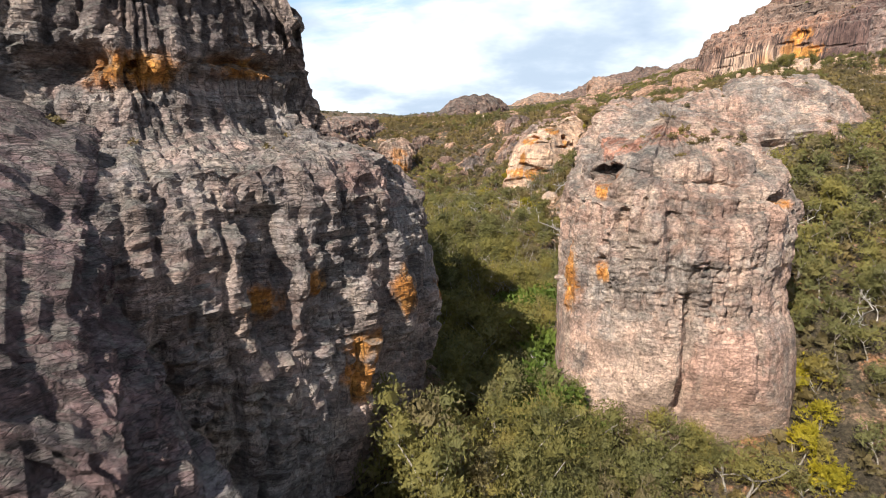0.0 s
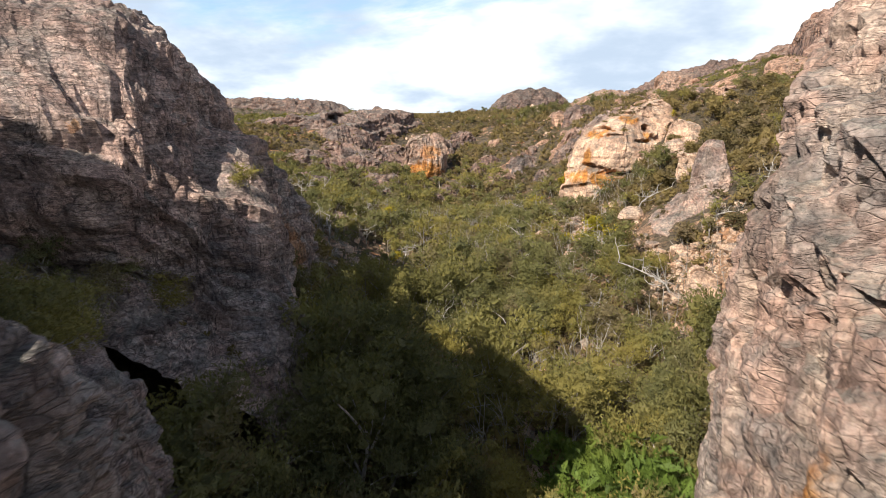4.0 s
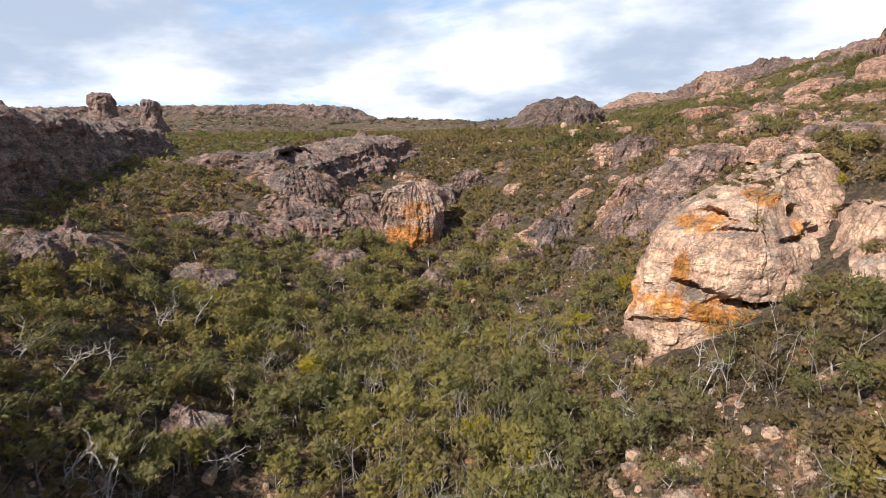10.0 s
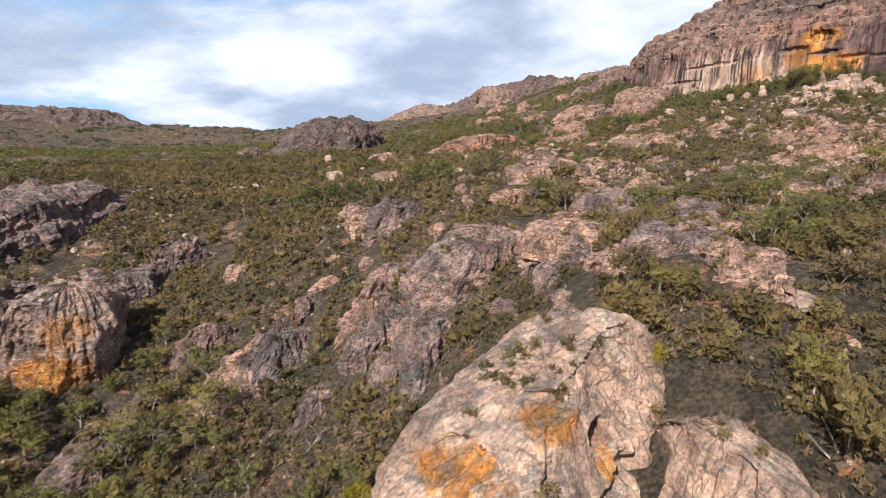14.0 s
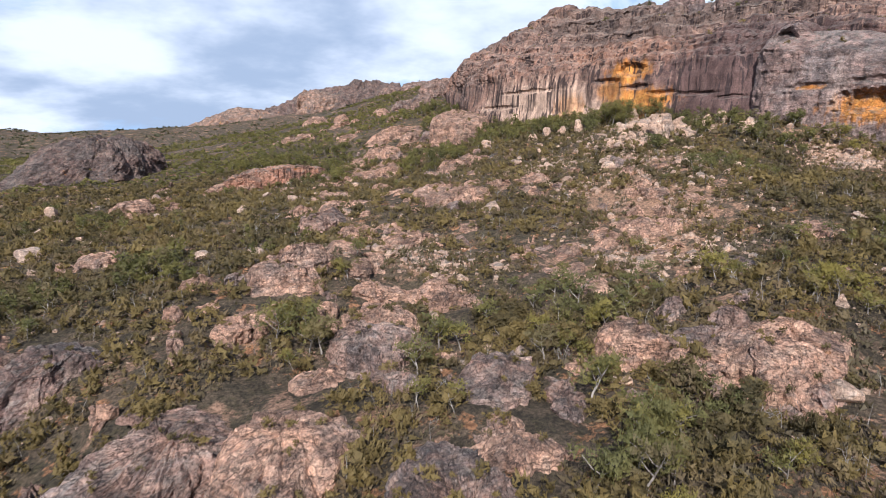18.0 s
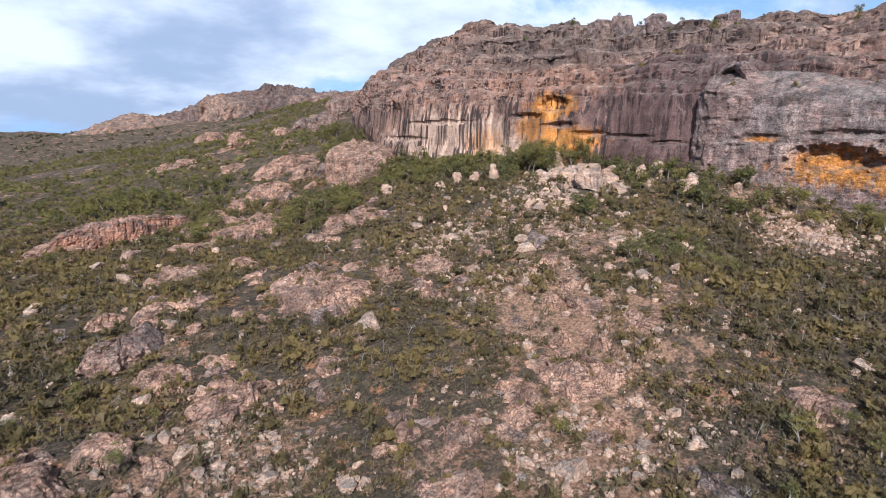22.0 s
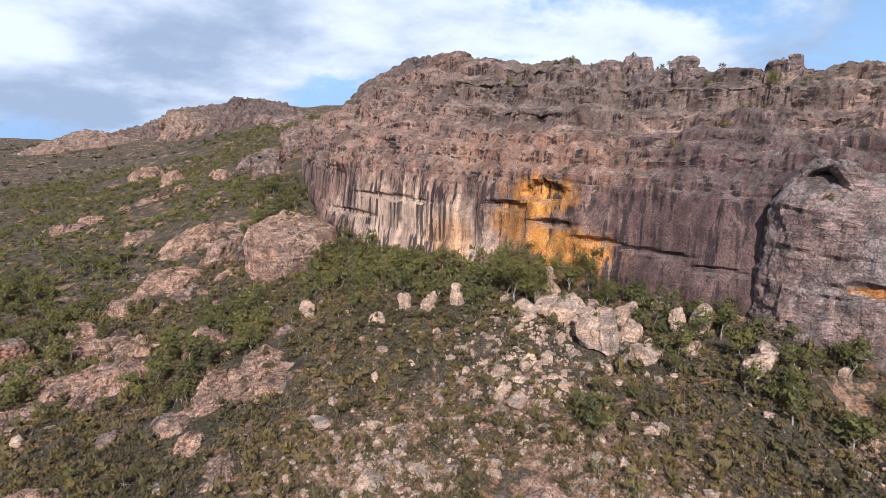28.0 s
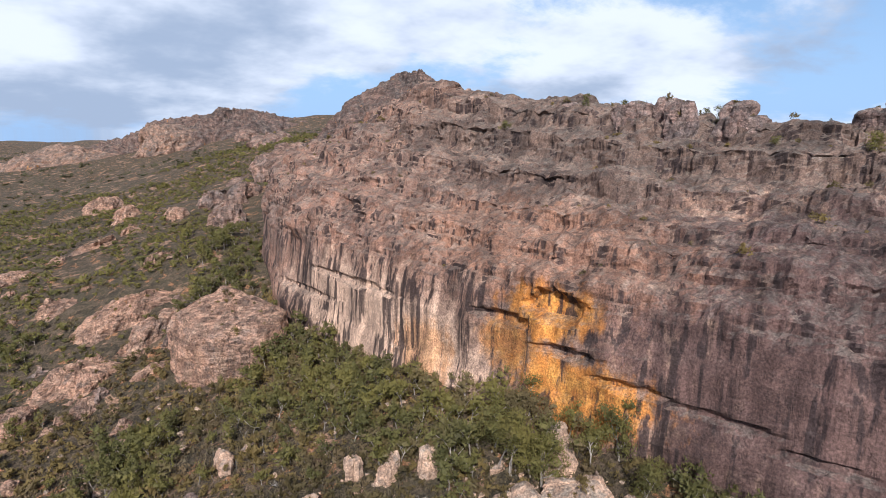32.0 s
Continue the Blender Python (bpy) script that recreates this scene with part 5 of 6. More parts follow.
small = [stone_shape(rng, 4, 5, 6) for _ in range(6)]
sx, sy = scree_places(6500, 8)
qx, qy = scatter((-40, 120), (200, 440), 3.6, 9)
ok = clear_of_rock(qx, qy) & (fbm(xy0(qx, qy) / 30, 2, 77) > -0.2)
sx, sy = np.concatenate((sx, qx[ok])), np.concatenate((sy, qy[ok]))
size = np.clip(rng.lognormal(-1.05, 0.55, len(sx)), 0.14, 1.2)
v, f = joined(small, sx, sy, ground_z(sx, sy) + 0.1 * size, size, rng.uniform(0, 6.28, len(sx)), rng.integers(0, 6, len(sx)))
tagged(new("stones", mesh_from("stones", v, f, rock_stone, False)), "scree of small pale broken sandstone blocks", "stones", kind="stuff")

# ---- plants ----
def tube(points, radii, sides=5):
    p = np.asarray(points, float)
    d = np.gradient(p, axis=0)
    d /= np.linalg.norm(d, axis=1, keepdims=True)
    side = np.cross(d, (0.31, 0.17, 0.93) if abs(d[0, 2]) < 0.9 else (1, 0, 0))
    side /= np.linalg.norm(side, axis=1, keepdims=True)
    other = np.cross(d, side)
    a = np.linspace(0, 2 * math.pi, sides, endpoint=False)
    g = p[:, None] + (side[:, None] * np.cos(a)[None, :, None] + other[:, None] * np.sin(a)[None, :, None]) * np.asarray(radii)[:, None, None]
    return g.reshape(-1, 3), grid_faces(len(p), sides, True)


def merge(parts):
    vs, fs, at = [], [], 0
    for v, f in parts:
        vs.append(v)
        fs.append(f + at)
        at += len(v)
    return np.concatenate(vs), np.concatenate(fs)


def limb(r, start, way, length, radius, bends=4, wander=0.25):
    pts, d = [np.array(start, float)], np.array(way, float)
    for _ in range(bends):
        d = d + r.normal(0, wander, 3) + np.array([0, 0, 0.08])
        d /= np.linalg.norm(d)
        pts.append(pts[-1] + d * length / bends)
    return np.array(pts), np.linspace(radius, radius * 0.35, bends + 1)


def clump(r, centre, radii, count, size):
    """Leaves over a rounded tuft, as folded diamonds of two triangles."""
    n = r.normal(size=(count, 3))
    n[:, 2] += 0.25
    n /= np.linalg.norm(n, axis=1, keepdims=True)
    at = centre + n * radii * r.uniform(0.55, 1.08, (count, 1))
    way = r.normal(size=(count, 3)) * 0.8 + n * 0.6 + np.array([0, 0, 0.5])
    way /= np.linalg.norm(way, axis=1, keepdims=True)
    wide = np.cross(way, n + r.normal(0, 0.5, (count, 3)))
    wide /= np.maximum(np.linalg.norm(wide, axis=1, keepdims=True), 1e-6)
    ln = size * r.uniform(0.7, 1.4, (count, 1))
    v = np.stack((at - way * ln * 0.5, at + wide * ln * 0.24 + n * ln * 0.1, at + way * ln * 0.7, at - wide * ln * 0.24 + n * ln * 0.1), 1).reshape(-1, 3)
    k = np.arange(count)[:, None] * 4
    return v, np.concatenate((k + np.array([[0, 1, 2]]), k + np.array([[0, 2, 3]])))


def flakes(r, centre, radii, count, size):
    """Cheaper leaf sprays, one triangle each."""
    n = r.normal(size=(count, 3))
    n[:, 2] += 0.3
    n /= np.linalg.norm(n, axis=1, keepdims=True)
    at = centre + n * radii * r.uniform(0.6, 1.05, (count, 1))
    way = r.normal(size=(count, 3)) * 0.8 + n * 0.7 + np.array([0, 0, 0.5])
    way /= np.linalg.norm(way, axis=1, keepdims=True)
    wide = np.cross(way, n + r.normal(0, 0.4, (count, 3)))
    wide /= np.maximum(np.linalg.norm(wide, axis=1, keepdims=True), 1e-6)
    ln = size * r.uniform(0.7, 1.4, (count, 1))
    v = np.stack((at - way * ln * 0.5 - wide * ln * 0.34, at - way * ln * 0.4 + wide * ln * 0.34, at + way * ln * 0.8), 1).reshape(-1, 3)
    return v, np.arange(count * 3).reshape(-1, 3)


BALL_V = np.array([(1, 0, 0), (0, 1, 0), (-1, 0, 0), (0, -1, 0), (0, 0, 1), (0.6, 0.6, 0.6), (-0.6, -0.6, 0.6)], float)
BALL_F = np.array([(0, 1, 5), (1, 2, 4), (1, 4, 5), (4, 0, 5), (2, 3, 6), (3, 0, 4), (3, 4, 6), (4, 2, 6)])


def core(r, centre, radii):
    a = r.uniform(0, 6.28)
    t = BALL_V @ np.array([[math.cos(a), math.sin(a), 0], [-math.sin(a), math.cos(a), 0], [0, 0, 1]])
    return centre + t * radii * r.uniform(0.6, 0.95, (len(BALL_V), 1)), BALL_F


def gum_parts(seed, leaves, size, sides=5, make=None, limbs=(5, 8), bends=3):
    """Trunk with limbs, and crown, of a gum tree about 5 m tall."""
    r = np.random.default_rng(seed)
    wood, tufts = [], []
    trunk, rad = limb(r, (0, 0, -0.4), (r.normal(0, 0.12), r.normal(0, 0.12), 1), r.uniform(2.1, 2.9), 0.13, 4, 0.15)
    wood.append(tube(trunk, rad, sides))
    for _ in range(r.integers(*limbs)):
        k = r.integers(2, 5)
        a = r.uniform(0, 6.28)
        pts, rad = limb(r, trunk[k], (math.cos(a) * 0.9, math.sin(a) * 0.9, r.uniform(0.5, 1.2)), r.uniform(1.3, 2.4), 0.06, bends, 0.25)
        wood.append(tube(pts, rad, max(3, sides - 1)))
        for c in (pts[-1], pts[-2]):
            tufts.append((c + r.normal(0, 0.3, 3) + (0, 0, 0.2), np.array([1, 1, 0.80]) * r.uniform(0.75, 1.25)))
    tufts.append((trunk[-1] + (0, 0, 0.8), np.array([1, 1, 0.85]) * r.uniform(1.0, 1.3)))
    crown = []
    for c, q in tufts:
        crown += [(make or clump)(r, c, q, leaves, size), core(r, c, q * 0.6)]
    return merge(wood), merge(crown)


def bush_shape(seed, tufts, leaves, size, flat=0.75):
    """A rounded shrub about 1 m in half width."""
    r = np.random.default_rng(seed)
    out = []
    for _ in range(tufts):
        a, d = r.uniform(0, 6.28), r.uniform(0, 0.75)
        q = np.array([1, 1, flat]) * r.uniform(0.32, 0.6)
        c = np.array([math.cos(a) * d, math.sin(a) * d, r.uniform(0.25, 0.95) * (1.1 - 0.5 * d)])
        out.append(flakes(r, c, q, leaves, size))
        if len(out) == 1:
            out.append(core(r, c, q))
    return merge(out)


def quads_to_tris(v, f):
    return v, (f if f.shape[1] == 3 else np.concatenate((f[:, [0, 1, 2]], f[:, [0, 2, 3]])))


def tree_thing(name, wood, crown, wood_mat, leaf_mat, label, category, group):
    root = new(name)
    root.empty_display_size = 0.5
    for part_name, (v, f), m in (("trunk", wood, wood_mat), ("crown", crown, leaf_mat)):
        ob = new(part_name, mesh_from(part_name, v, f, m, False))
        ob.parent = root
    return tagged(root, label, category, group)


def spread(r, x, y, z, size, lean=5.0):
    return pose(x, y, z, r.normal(0, lean), r.normal(0, lean), r.uniform(0, 360)) @ Matrix.Diagonal((size * r.uniform(0.9, 1.15), size * r.uniform(0.9, 1.15), size * r.uniform(0.85, 1.15), 1))


WOODS = [(97, 246, 13), (84, 234, 9), (77, 222, 8), (112, 240, 8), (66, 212, 6), (122, 236, 9), (140, 388, 15), (152, 408, 11), (120, 440, 16), (110, 408, 13), (172, 402, 11), (98, 470, 22), (132, 478, 18), (60, 262, 6), (50, 226, 6), (168, 290, 8), (180, 318, 8), (45, 300, 8), (20, 300, 12), (195, 500, 10), (34, 180, 5), (27, 182, 4.5), (20, 189, 4), (49, 204, 6), (52, 190, 5), (38, 174, 5), (78, 250, 6), (104, 232, 6)]


def woodland(x, y):
    """How wooded a place is, 0 to 1."""
    axis = np.interp(y, (0, 60, 110, 160, 200, 250, 320), (8, 6, 2, -6, -14, -32, -60))
    width = np.interp(y, (0, 90, 130, 200, 260), (26, 30, 40, 42, 30))
    valley = np.exp(-((x - axis) / width) ** 2) * np.clip((290 - y) / 60, 0, 1)
    face = np.interp(y, (230, 262, 290, 320, 340, 365, 390, 420, 445, 470, 500), (240, 230, 214, 212, 208, 201, 196, 192, 189, 191, 197))
    foot = np.exp(-((face - 9 - x) / 13) ** 2) * np.clip((y - 235) / 20, 0, 1)
    for cx, cy, rad in WOODS:
        foot = np.maximum(foot, 0.95 * np.exp(-((x - cx) ** 2 + (y - cy) ** 2) / rad ** 2))
    east = 0.9 * np.clip((x - 34) / 8, 0, 1) * np.clip((125 - y) / 30, 0, 1)
    west = 0.75 * np.clip((-12 - x) / 14, 0, 1) * np.clip((250 - y) / 40, 0, 1) * np.clip((x + 85) / 20, 0, 1)
    return np.clip(np.maximum(np.maximum(valley, west), np.maximum(foot, east)) + 0.28 * fbm(xy0(x, y) / 24, 2, 61), 0, 1)


def open_patch(x, y):
    """Where stones lie and little grows."""
    bare = np.zeros(len(x))
    for cx, cy, rx, ry in SCREE:
        bare = np.maximum(bare, np.exp(-((x - cx) / rx) ** 2 - ((y - cy) / ry) ** 2))
    return bare


r = np.random.default_rng(31)
tx, ty = scatter((-75, -30), (232, 500), 3.4, 41)
wd = woodland(tx, ty)
ok = clear_of_rock(tx, ty) & (r.uniform(0, 1, len(tx)) < wd * 1.15 - 0.12) & (r.uniform(0, 1, len(tx)) > open_patch(tx, ty) * 0.8) & ~((np.abs(tx - 12) < 4) & (np.abs(ty - 73) < 18) & (np.sin(tx * 7.1 + ty * 3.3) > -0.5))
tx, ty, wd = tx[ok], ty[ok], wd[ok]
tz = ground_z(tx, ty)
tsize = np.clip(0.55 + 0.65 * wd + r.normal(0, 0.15, len(tx)), 0.5, 1.5)
near = np.argsort(np.minimum(np.hypot(tx - 6, (ty - 85) * 0.7), np.hypot(tx - 200, ty - 350) + 22))
single, rest = near[:230], near[230:]
kinds = []
for k in range(6):
    wood, crown = gum_parts(200 + k, 140, 0.20)
    kinds.append(tree_thing("gum_tree", wood, crown, bark_gum, leaf_gum if k < 4 else leaf_dark, "olive-green gum tree with a rounded leafy crown" if k < 4 else "dark olive gum tree below the cliffs", "tree", "gum trees"))
for n_, i in enumerate(single):
    m = spread(r, tx[i], ty[i], tz[i], float(tsize[i]))
    k = n_ if n_ < 6 else 4 + n_ % 2 if ty[i] > 290 else n_ % 5
    if n_ < 6:
        kinds[n_].matrix_basis = m
    else:
        copy_thing(kinds[k], m)
fine_kinds = [gum_parts(300 + k, 22, 0.40, 3, flakes, (4, 6), 2) for k in range(6)]
low_kinds = [gum_parts(300 + k, 18, 0.44, 3, flakes, (4, 5), 2) for k in range(6)]
for name, crowns, low, some in (("woodland", "crowns", fine_kinds, rest[ty[rest] < 290]), ("upper_woodland", "upper_crowns", low_kinds, rest[ty[rest] >= 290])):
    pick = r.integers(0, 6, len(some))
    turn = r.uniform(0, 6.28, len(some))
    v, f = joined([quads_to_tris(*a) for a, _ in low], tx[some], ty[some], tz[some], tsize[some], turn, pick)
    woods = tagged(new(name, mesh_from(name, v, f, bark_gum, False)), "dense gum woodland of grey trunks and olive crowns", "trees", kind="stuff")
    v, f = joined([b for _, b in low], tx[some], ty[some], tz[some], tsize[some], turn, pick)
    ob = new(crowns, mesh_from(crowns, v, f, leaf_gum if crowns == "crowns" else leaf_dark, False))
    ob.parent = woods
    ob["kind"] = "stuff"

# trees on the shelves of the shaded cliff
spots = np.concatenate(SHELF)
spots = spots[(spots[:, 0] > -32) & (spots[:, 0] < -6) & (spots[:, 1] > 66) & (spots[:, 1] < 104) & (spots[:, 2] < 30)]
for n_, i in enumerate(r.permutation(len(spots))[:46]):
    copy_thing(kinds[n_ % 6], spread(r, *spots[i], float(r.uniform(0.5, 0.95))))

# small trees along the crest of the great wall
crest = SHELF[0][(SHELF[0][:, 2] > 110) & (SHELF[0][:, 1] < 410)]
for n_, i in enumerate(r.permutation(len(crest))[:26]):
    size = float(r.uniform(0.3, 0.6))
    copy_thing(kinds[4 + n_ % 2], spread(r, crest[i][0], crest[i][1], crest[i][2] - 1.5 * size, size))

# scrub over the slopes
bushes = [bush_shape(400 + k, 3, 7, 0.46, 0.95) for k in range(8)]
hx, hy = scatter((-85, 45), (226, 455), 1.6, 51)
ok = clear_of_rock(hx, hy) & (r.uniform(0, 1, len(hx)) > open_patch(hx, hy) * 0.75) & (fbm(xy0(hx, hy) / 11, 2, 71) > -0.7)
hx, hy = hx[ok], hy[ok]
hs = np.clip(r.lognormal(-0.02, 0.42, len(hx)), 0.35, 2.0)
fine_bushes = [bush_shape(410 + k, 4, 10, 0.33, 0.95) for k in range(8)]
close = (np.abs(hx - np.interp(hy, (60, 110, 150, 190, 230, 260, 330), (6, 6, 20, 45, 90, 110, 150))) < np.interp(hy, (60, 150, 230, 330), (18, 30, 45, 40))) & (hy < 330)
for name, shapes, some in (("scrub", bushes, ~close), ("near_scrub", fine_bushes, close)):
    v, f = joined(shapes, hx[some], hy[some], ground_z(hx[some], hy[some]) - 0.05, hs[some], r.uniform(0, 6.28, some.sum()), r.integers(0, 8, some.sum()), r.uniform(0.7, 1.25, some.sum()))
    tagged(new(name, mesh_from(name, v, f, leaf_scrub, False)), "low olive and brown heath scrub on the stony slope", "scrub", kind="stuff")

# knee-high heath between the shrubs
heath = []
for k in range(6):
    q = np.random.default_rng(470 + k)
    heath.append(flakes(q, np.array([0, 0, 0.15]), np.array([1.0, 1.0, 0.34]), 12, 0.48))
hx, hy = scatter((-10, 100), (205, 420), 1.5, 58)
ok = clear_of_rock(hx, hy) & (fbm(xy0(hx, hy) / 7, 2, 79) > -0.55)
hx, hy = hx[ok], hy[ok]
hs = r.uniform(0.5, 1.1, len(hx))
v, f = joined(heath, hx, hy, ground_z(hx, hy), hs, r.uniform(0, 6.28, len(hx)), r.integers(0, 6, len(hx)), r.uniform(0.7, 1.6, len(hx)))
tagged(new("heath", mesh_from("heath", v, f, leaf_heath, False)), "knee-high grey-brown heath between the shrubs", "heath", kind="stuff")

# bush between the near slopes and the far hills
bushes = [bush_shape(420 + k, 3, 5, 0.6) for k in range(5)]
hx, hy = scatter((-230, 180), (300, 720), 3.1, 57)
ok = clear_of_rock(hx, hy) & ~((hx > -85) & (hx < 226) & (hy < 455)) & (np.abs(hx - 20) < 60 + 0.72 * hy) & (fbm(xy0(hx, hy) / 30, 2, 73) > -0.45)
hx, hy = hx[ok], hy[ok]
hs = np.clip(r.lognormal(0.25, 0.4, len(hx)), 0.7, 3.0)
v, f = joined(bushes, hx, hy, ground_z(hx, hy) - 0.1, hs, r.uniform(0, 6.28, len(hx)), r.integers(0, 5, len(hx)), r.uniform(0.5, 0.95, len(hx)))
tagged(new("upper_scrub", mesh_from("upper_scrub", v, f, leaf_dark, False)), "dense olive scrub on the upper slopes", "scrub", kind="stuff")

# farther bush
bushes = [bush_shape(430 + k, 3, 4, 0.8) for k in range(5)]
hx, hy = scatter((-800, 300), (560, 1500), 11.0, 53)
ok = clear_of_rock(hx, hy) & ~((hx > -230) & (hx < 300) & (hy < 720)) & (np.abs(hx - 20) < 60 + 0.72 * hy) & (r.uniform(0, 1, len(hx)) < np.clip(1.5 - hy / 1500, 0.4, 1))
hx, hy = hx[ok], hy[ok]
hs = np.clip(r.lognormal(0.6, 0.35, len(hx)), 1.0, 3.0) * (0.75 + hy / 1000)
v, f = joined(bushes, hx, hy, ground_z(hx, hy) - 0.5 * hs, hs, r.uniform(0, 6.28, len(hx)), r.integers(0, 5, len(hx)), r.uniform(0.4, 0.8, len(hx)))
tagged(new("far_bush", mesh_from("far_bush", v, f, leaf_far, False)), "far olive bush covering the hills", "bush", kind="stuff")


# ---- single plants ----
def dead_parts(seed):
    """A bleached dead gum: trunk, and bare crooked branches."""
    r = np.random.default_rng(seed)
    trunk, rad = limb(r, (0, 0, -0.3), (r.normal(0, 0.25), r.normal(0, 0.25), 1), r.uniform(4.5, 6.5), 0.10, 6, 0.2)
    arms = []
    for _ in range(r.integers(6, 10)):
        k = r.integers(2, 7)
        a = r.uniform(0, 6.28)
        pts, rr = limb(r, trunk[k], (math.cos(a), math.sin(a), r.uniform(0.3, 1.3)), r.uniform(1.2, 2.6), 0.055, 5, 0.38)
        arm = [tube(pts, rr, 4)]
        for _ in range(2):
            j = r.integers(2, 5)
            a = r.uniform(0, 6.28)
            p2, r2 = limb(r, pts[j], (math.cos(a), math.sin(a), r.uniform(0.2, 1.0)), r.uniform(0.6, 1.3), 0.03, 3, 0.35)
            arm.append(quads_to_tris(*tube(p2, r2, 3)))
        arm[0] = quads_to_tris(*arm[0])
        arms.append(merge(arm))
    return tube(trunk, rad, 5), arms


r = np.random.default_rng(77)
kinds = []
for k in range(5):
    root = new("dead_tree")
    bole, arms = dead_parts(800 + k)
    for part_name, (v, f) in [("trunk", bole)] + [("branch", a) for a in arms]:
        ob = new(part_name, mesh_from(part_name, v, f, bark_dead, True))
        ob.parent = root
    kinds.append(tagged(root, "bleached bare dead gum tree with crooked branches", "dead tree", "dead trees"))
dx, dy = scatter((-45, 60), (60, 240), 7.0, 91)
ok = clear_of_rock(dx, dy) & ((dx < 28) | (dy < 130)) & (r.uniform(0, 1, len(dx)) < 0.75 * np.exp(-((dy - 140) / 70) ** 2) + 0.05)
ex, ey = scatter((60, 205), (195, 420), 12.5, 92)
ok2 = clear_of_rock(ex, ey)
dx, dy = np.concatenate((dx[ok][:110], ex[ok2][:115])), np.concatenate((dy[ok][:110], ey[ok2][:115]))
dz = ground_z(dx, dy)
for i in range(len(dx)):
    m = spread(r, dx[i], dy[i], dz[i], float(r.uniform(0.7, 1.15) if i < 110 else r.uniform(0.3, 0.5)), 12.0)
    if i < 5:
        kinds[i].matrix_basis = m
    else:
        copy_thing(kinds[i % 5], m)


def stem_shape(seed, tall, wide):
    """A thin leafless sapling with two twigs."""
    rr = np.random.default_rng(seed)
    pts, rad = limb(rr, (0, 0, -0.2), (rr.normal(0, 0.15), rr.normal(0, 0.15), 1), tall, wide, 4, 0.14)
    out = [tube(pts, rad, 3)]
    for k in (2, 3):
        a = rr.uniform(0, 6.28)
        out.append(tube(*limb(rr, pts[k], (math.cos(a), math.sin(a), 0.9), tall * 0.35, wide * 0.6, 2, 0.3), 3))
    return quads_to_tris(*merge(out))


for name, lo, hi, gap, tall, wide, seed in (("bare_stems", (-30, 66), (34, 205), 1.75, 5.2, 0.055, 61), ("bare_twigs", (20, 205), (200, 400), 3.6, 2.1, 0.035, 62)):
    qx, qy = scatter(lo, hi, gap, seed)
    ok = clear_of_rock(qx, qy) & (fbm(xy0(qx, qy) / 9, 2, seed) > (0.22 if name == "bare_stems" else 0.0)) & (r.uniform(0, 1, len(qx)) < (woodland(qx, qy) if name == "bare_stems" else 1.0))
    qx, qy = qx[ok], qy[ok]
    v, f = joined([stem_shape(seed * 10 + k, tall, wide) for k in range(8)], qx, qy, ground_z(qx, qy), r.uniform(0.7, 1.25, len(qx)), r.uniform(0, 6.28, len(qx)), r.integers(0, 8, len(qx)))
    tagged(new(name, mesh_from(name, v, f, bark_stem, False)), "thin grey leafless stems standing among the bushes", "stems", kind="stuff")


def shrub_kind(name, seed, leaf, label, category, group):
    root = new(name)
    rr = np.random.default_rng(seed)
    stems = [tube(*limb(rr, (0, 0, -0.2), (rr.normal(0, 0.5), rr.normal(0, 0.5), 1), 0.8, 0.03, 3, 0.2), 4) for _ in range(3)]
    tufts = []
    for _ in range(9):
        a, d = rr.uniform(0, 6.28), rr.uniform(0, 0.7)
        q = np.array([1, 1, 0.8]) * rr.uniform(0.25, 0.45)
        c = np.array([math.cos(a) * d, math.sin(a) * d, rr.uniform(0.3, 1.0) * (1.1 - 0.4 * d)])
        tufts += [clump(rr, c, q, 46, 0.17), core(rr, c, q * 0.8)]
    for part_name, (v, f), mt in [("stem", st, bark_gum) for st in stems] + [("foliage", merge(tufts), leaf)]:
        ob = new(part_name, mesh_from(part_name, v, f, mt, False))
        ob.parent = root
    return tagged(root, label, category, group)


def plant_out(kinds, places, lo, hi, lean=6.0):
    for i, (x, y, z) in enumerate(places):
        m = spread(r, x, y, z, float(r.uniform(lo, hi)), lean)
        if i < len(kinds):
            kinds[i].matrix_basis = m
        else:
            copy_thing(kinds[i % len(kinds)], m)


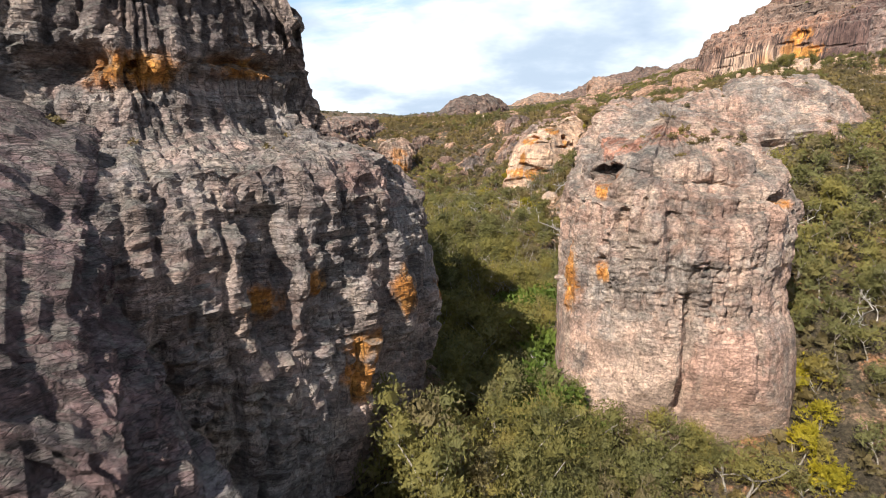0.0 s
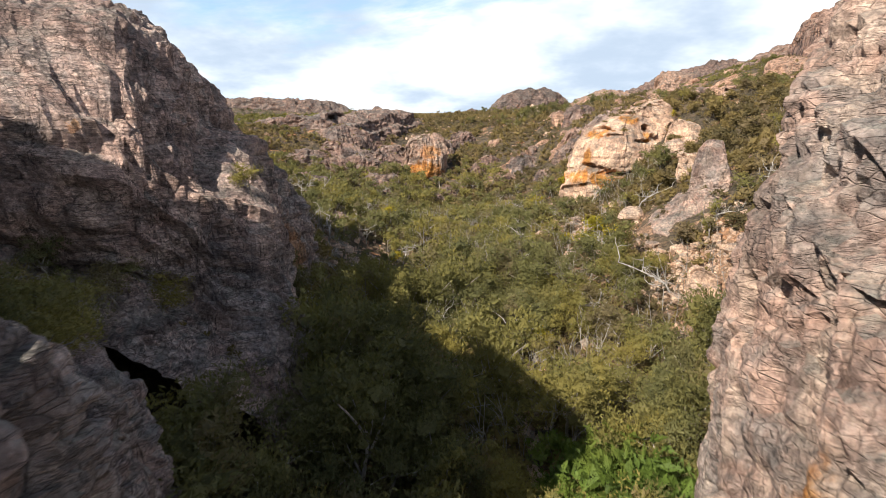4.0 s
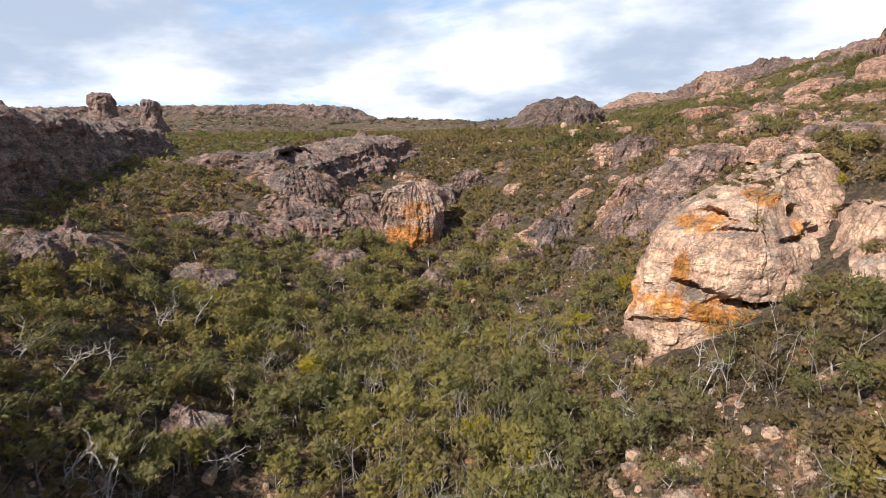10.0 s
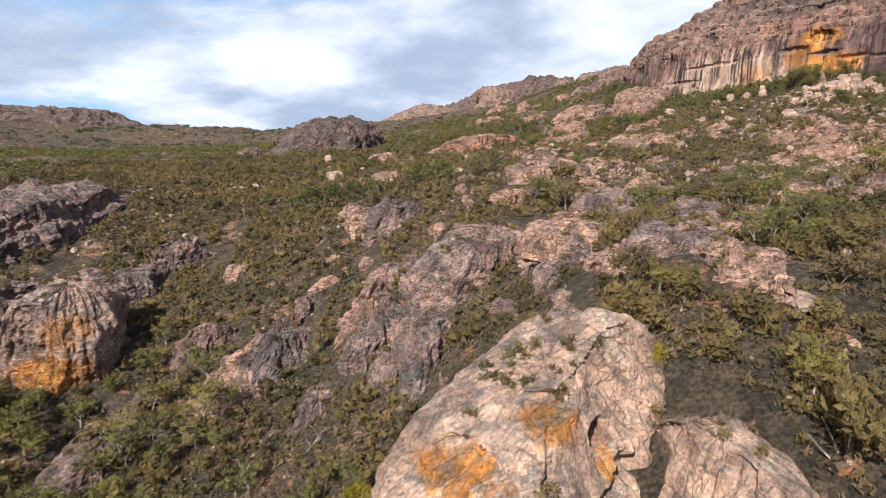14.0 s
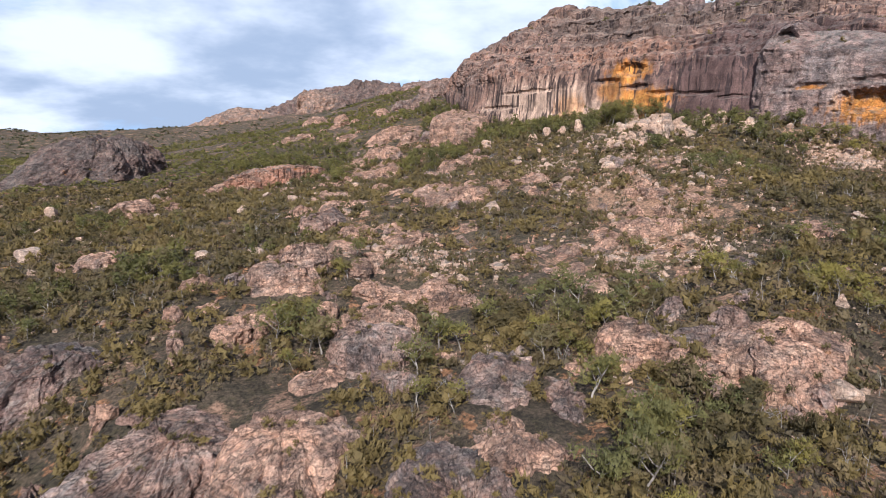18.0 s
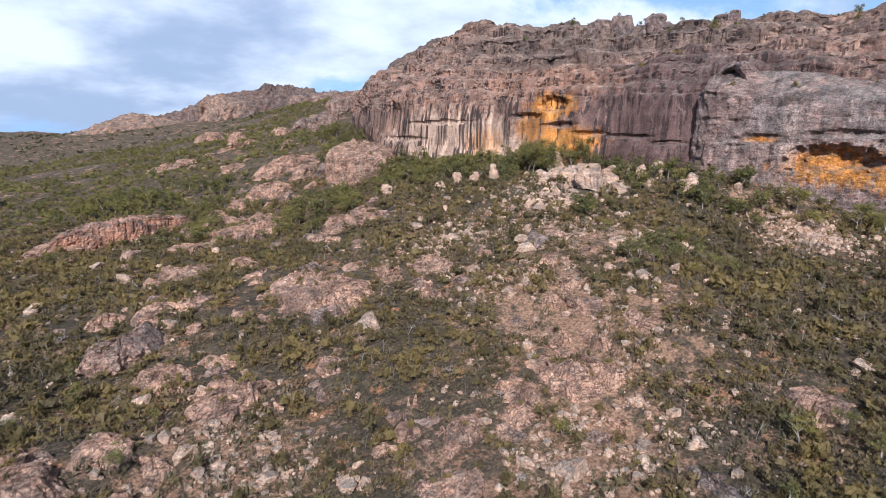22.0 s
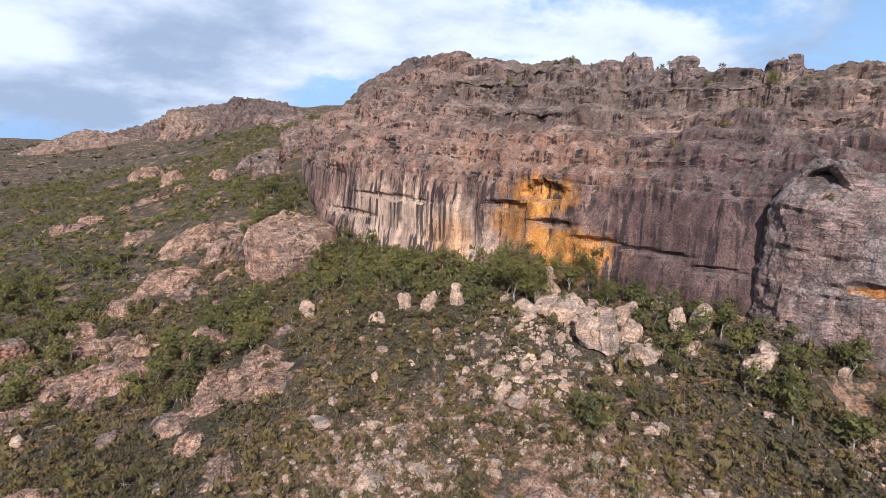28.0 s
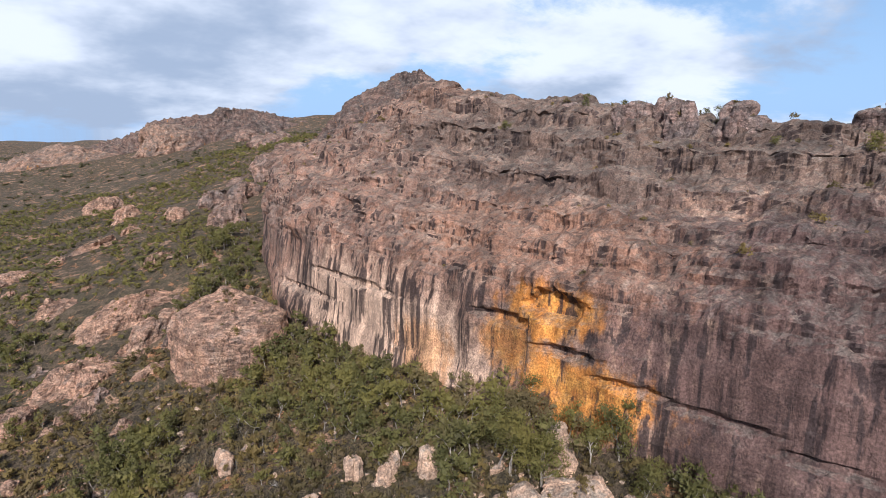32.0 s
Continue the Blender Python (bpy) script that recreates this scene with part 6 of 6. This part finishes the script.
# yellow-flowering wattles
WATTLE = [(11, 67), (12, 62), (9, 72), (10, 116), (14, 122), (12, 128), (20, 139), (35, 54), (38, 56), (40, 60), (36, 50), (17, 150), (4, 138), (46, 199), (44, 201), (-6, 150), (-14, 160), (2, 176), (8, 168), (30, 200), (15, 205), (-20, 185), (22, 210), (38, 62)]
wx, wy = np.array(WATTLE, float).T
plant_out([shrub_kind("wattle", 900 + k, leaf_wattle, "yellow flowering wattle bush", "bush", "wattles") for k in range(3)], list(zip(wx, wy, ground_z(wx, wy) + 0.2)), 1.2, 2.4)
# fresh green bushes on the gully floor beside the pillar
gx_, gy_ = scatter((8, 54), (16, 92), 2.4, 97)
ok = clear_of_rock(gx_, gy_)
gx_, gy_ = gx_[ok], gy_[ok]
plant_out([shrub_kind("green_shrub", 915 + k, leaf_green, "fresh green leafy bush on the gully floor", "shrub", "green bushes") for k in range(3)], list(zip(gx_, gy_, ground_z(gx_, gy_) - 0.05)), 1.4, 2.3)
# shrubs near the way
nx, ny = scatter((-30, 60), (115, 262), 5.4, 95)
ok = clear_of_rock(nx, ny) & (np.abs(nx - np.interp(ny, (60, 110, 150, 200, 262), (6, 6, 22, 60, 112))) < 24)
nx, ny = nx[ok][:260], ny[ok][:260]
plant_out([shrub_kind("shrub", 930 + k, leaf_scrub, "rounded olive-green shrub on stony ground", "shrub", "shrubs") for k in range(5)], list(zip(nx, ny, ground_z(nx, ny) - 0.05)), 0.9, 2.0)

# tufts on the ledges of the cliffs and rocks
r = np.random.default_rng(99)
spots = []
for places in SHELF:
    if len(places):
        n_ = min(len(places), max(1, int(len(places) * (0.010 if len(places) < 4000 else 0.0045))))
        spots.append(places[r.choice(len(places), n_, replace=False)])
spots = np.concatenate(spots)
size = np.clip(r.lognormal(-0.5, 0.4, len(spots)), 0.25, 1.5)
tufts = [bush_shape(460 + k, 4, 12, 0.36) for k in range(5)]
v, f = joined(tufts, spots[:, 0], spots[:, 1], spots[:, 2] - 0.1, size, r.uniform(0, 6.28, len(spots)), r.integers(0, 5, len(spots)))
tagged(new("ledge_bushes", mesh_from("ledge_bushes", v, f, leaf_scrub, False)), "small olive bushes rooted on the rock ledges", "bushes", kind="stuff")
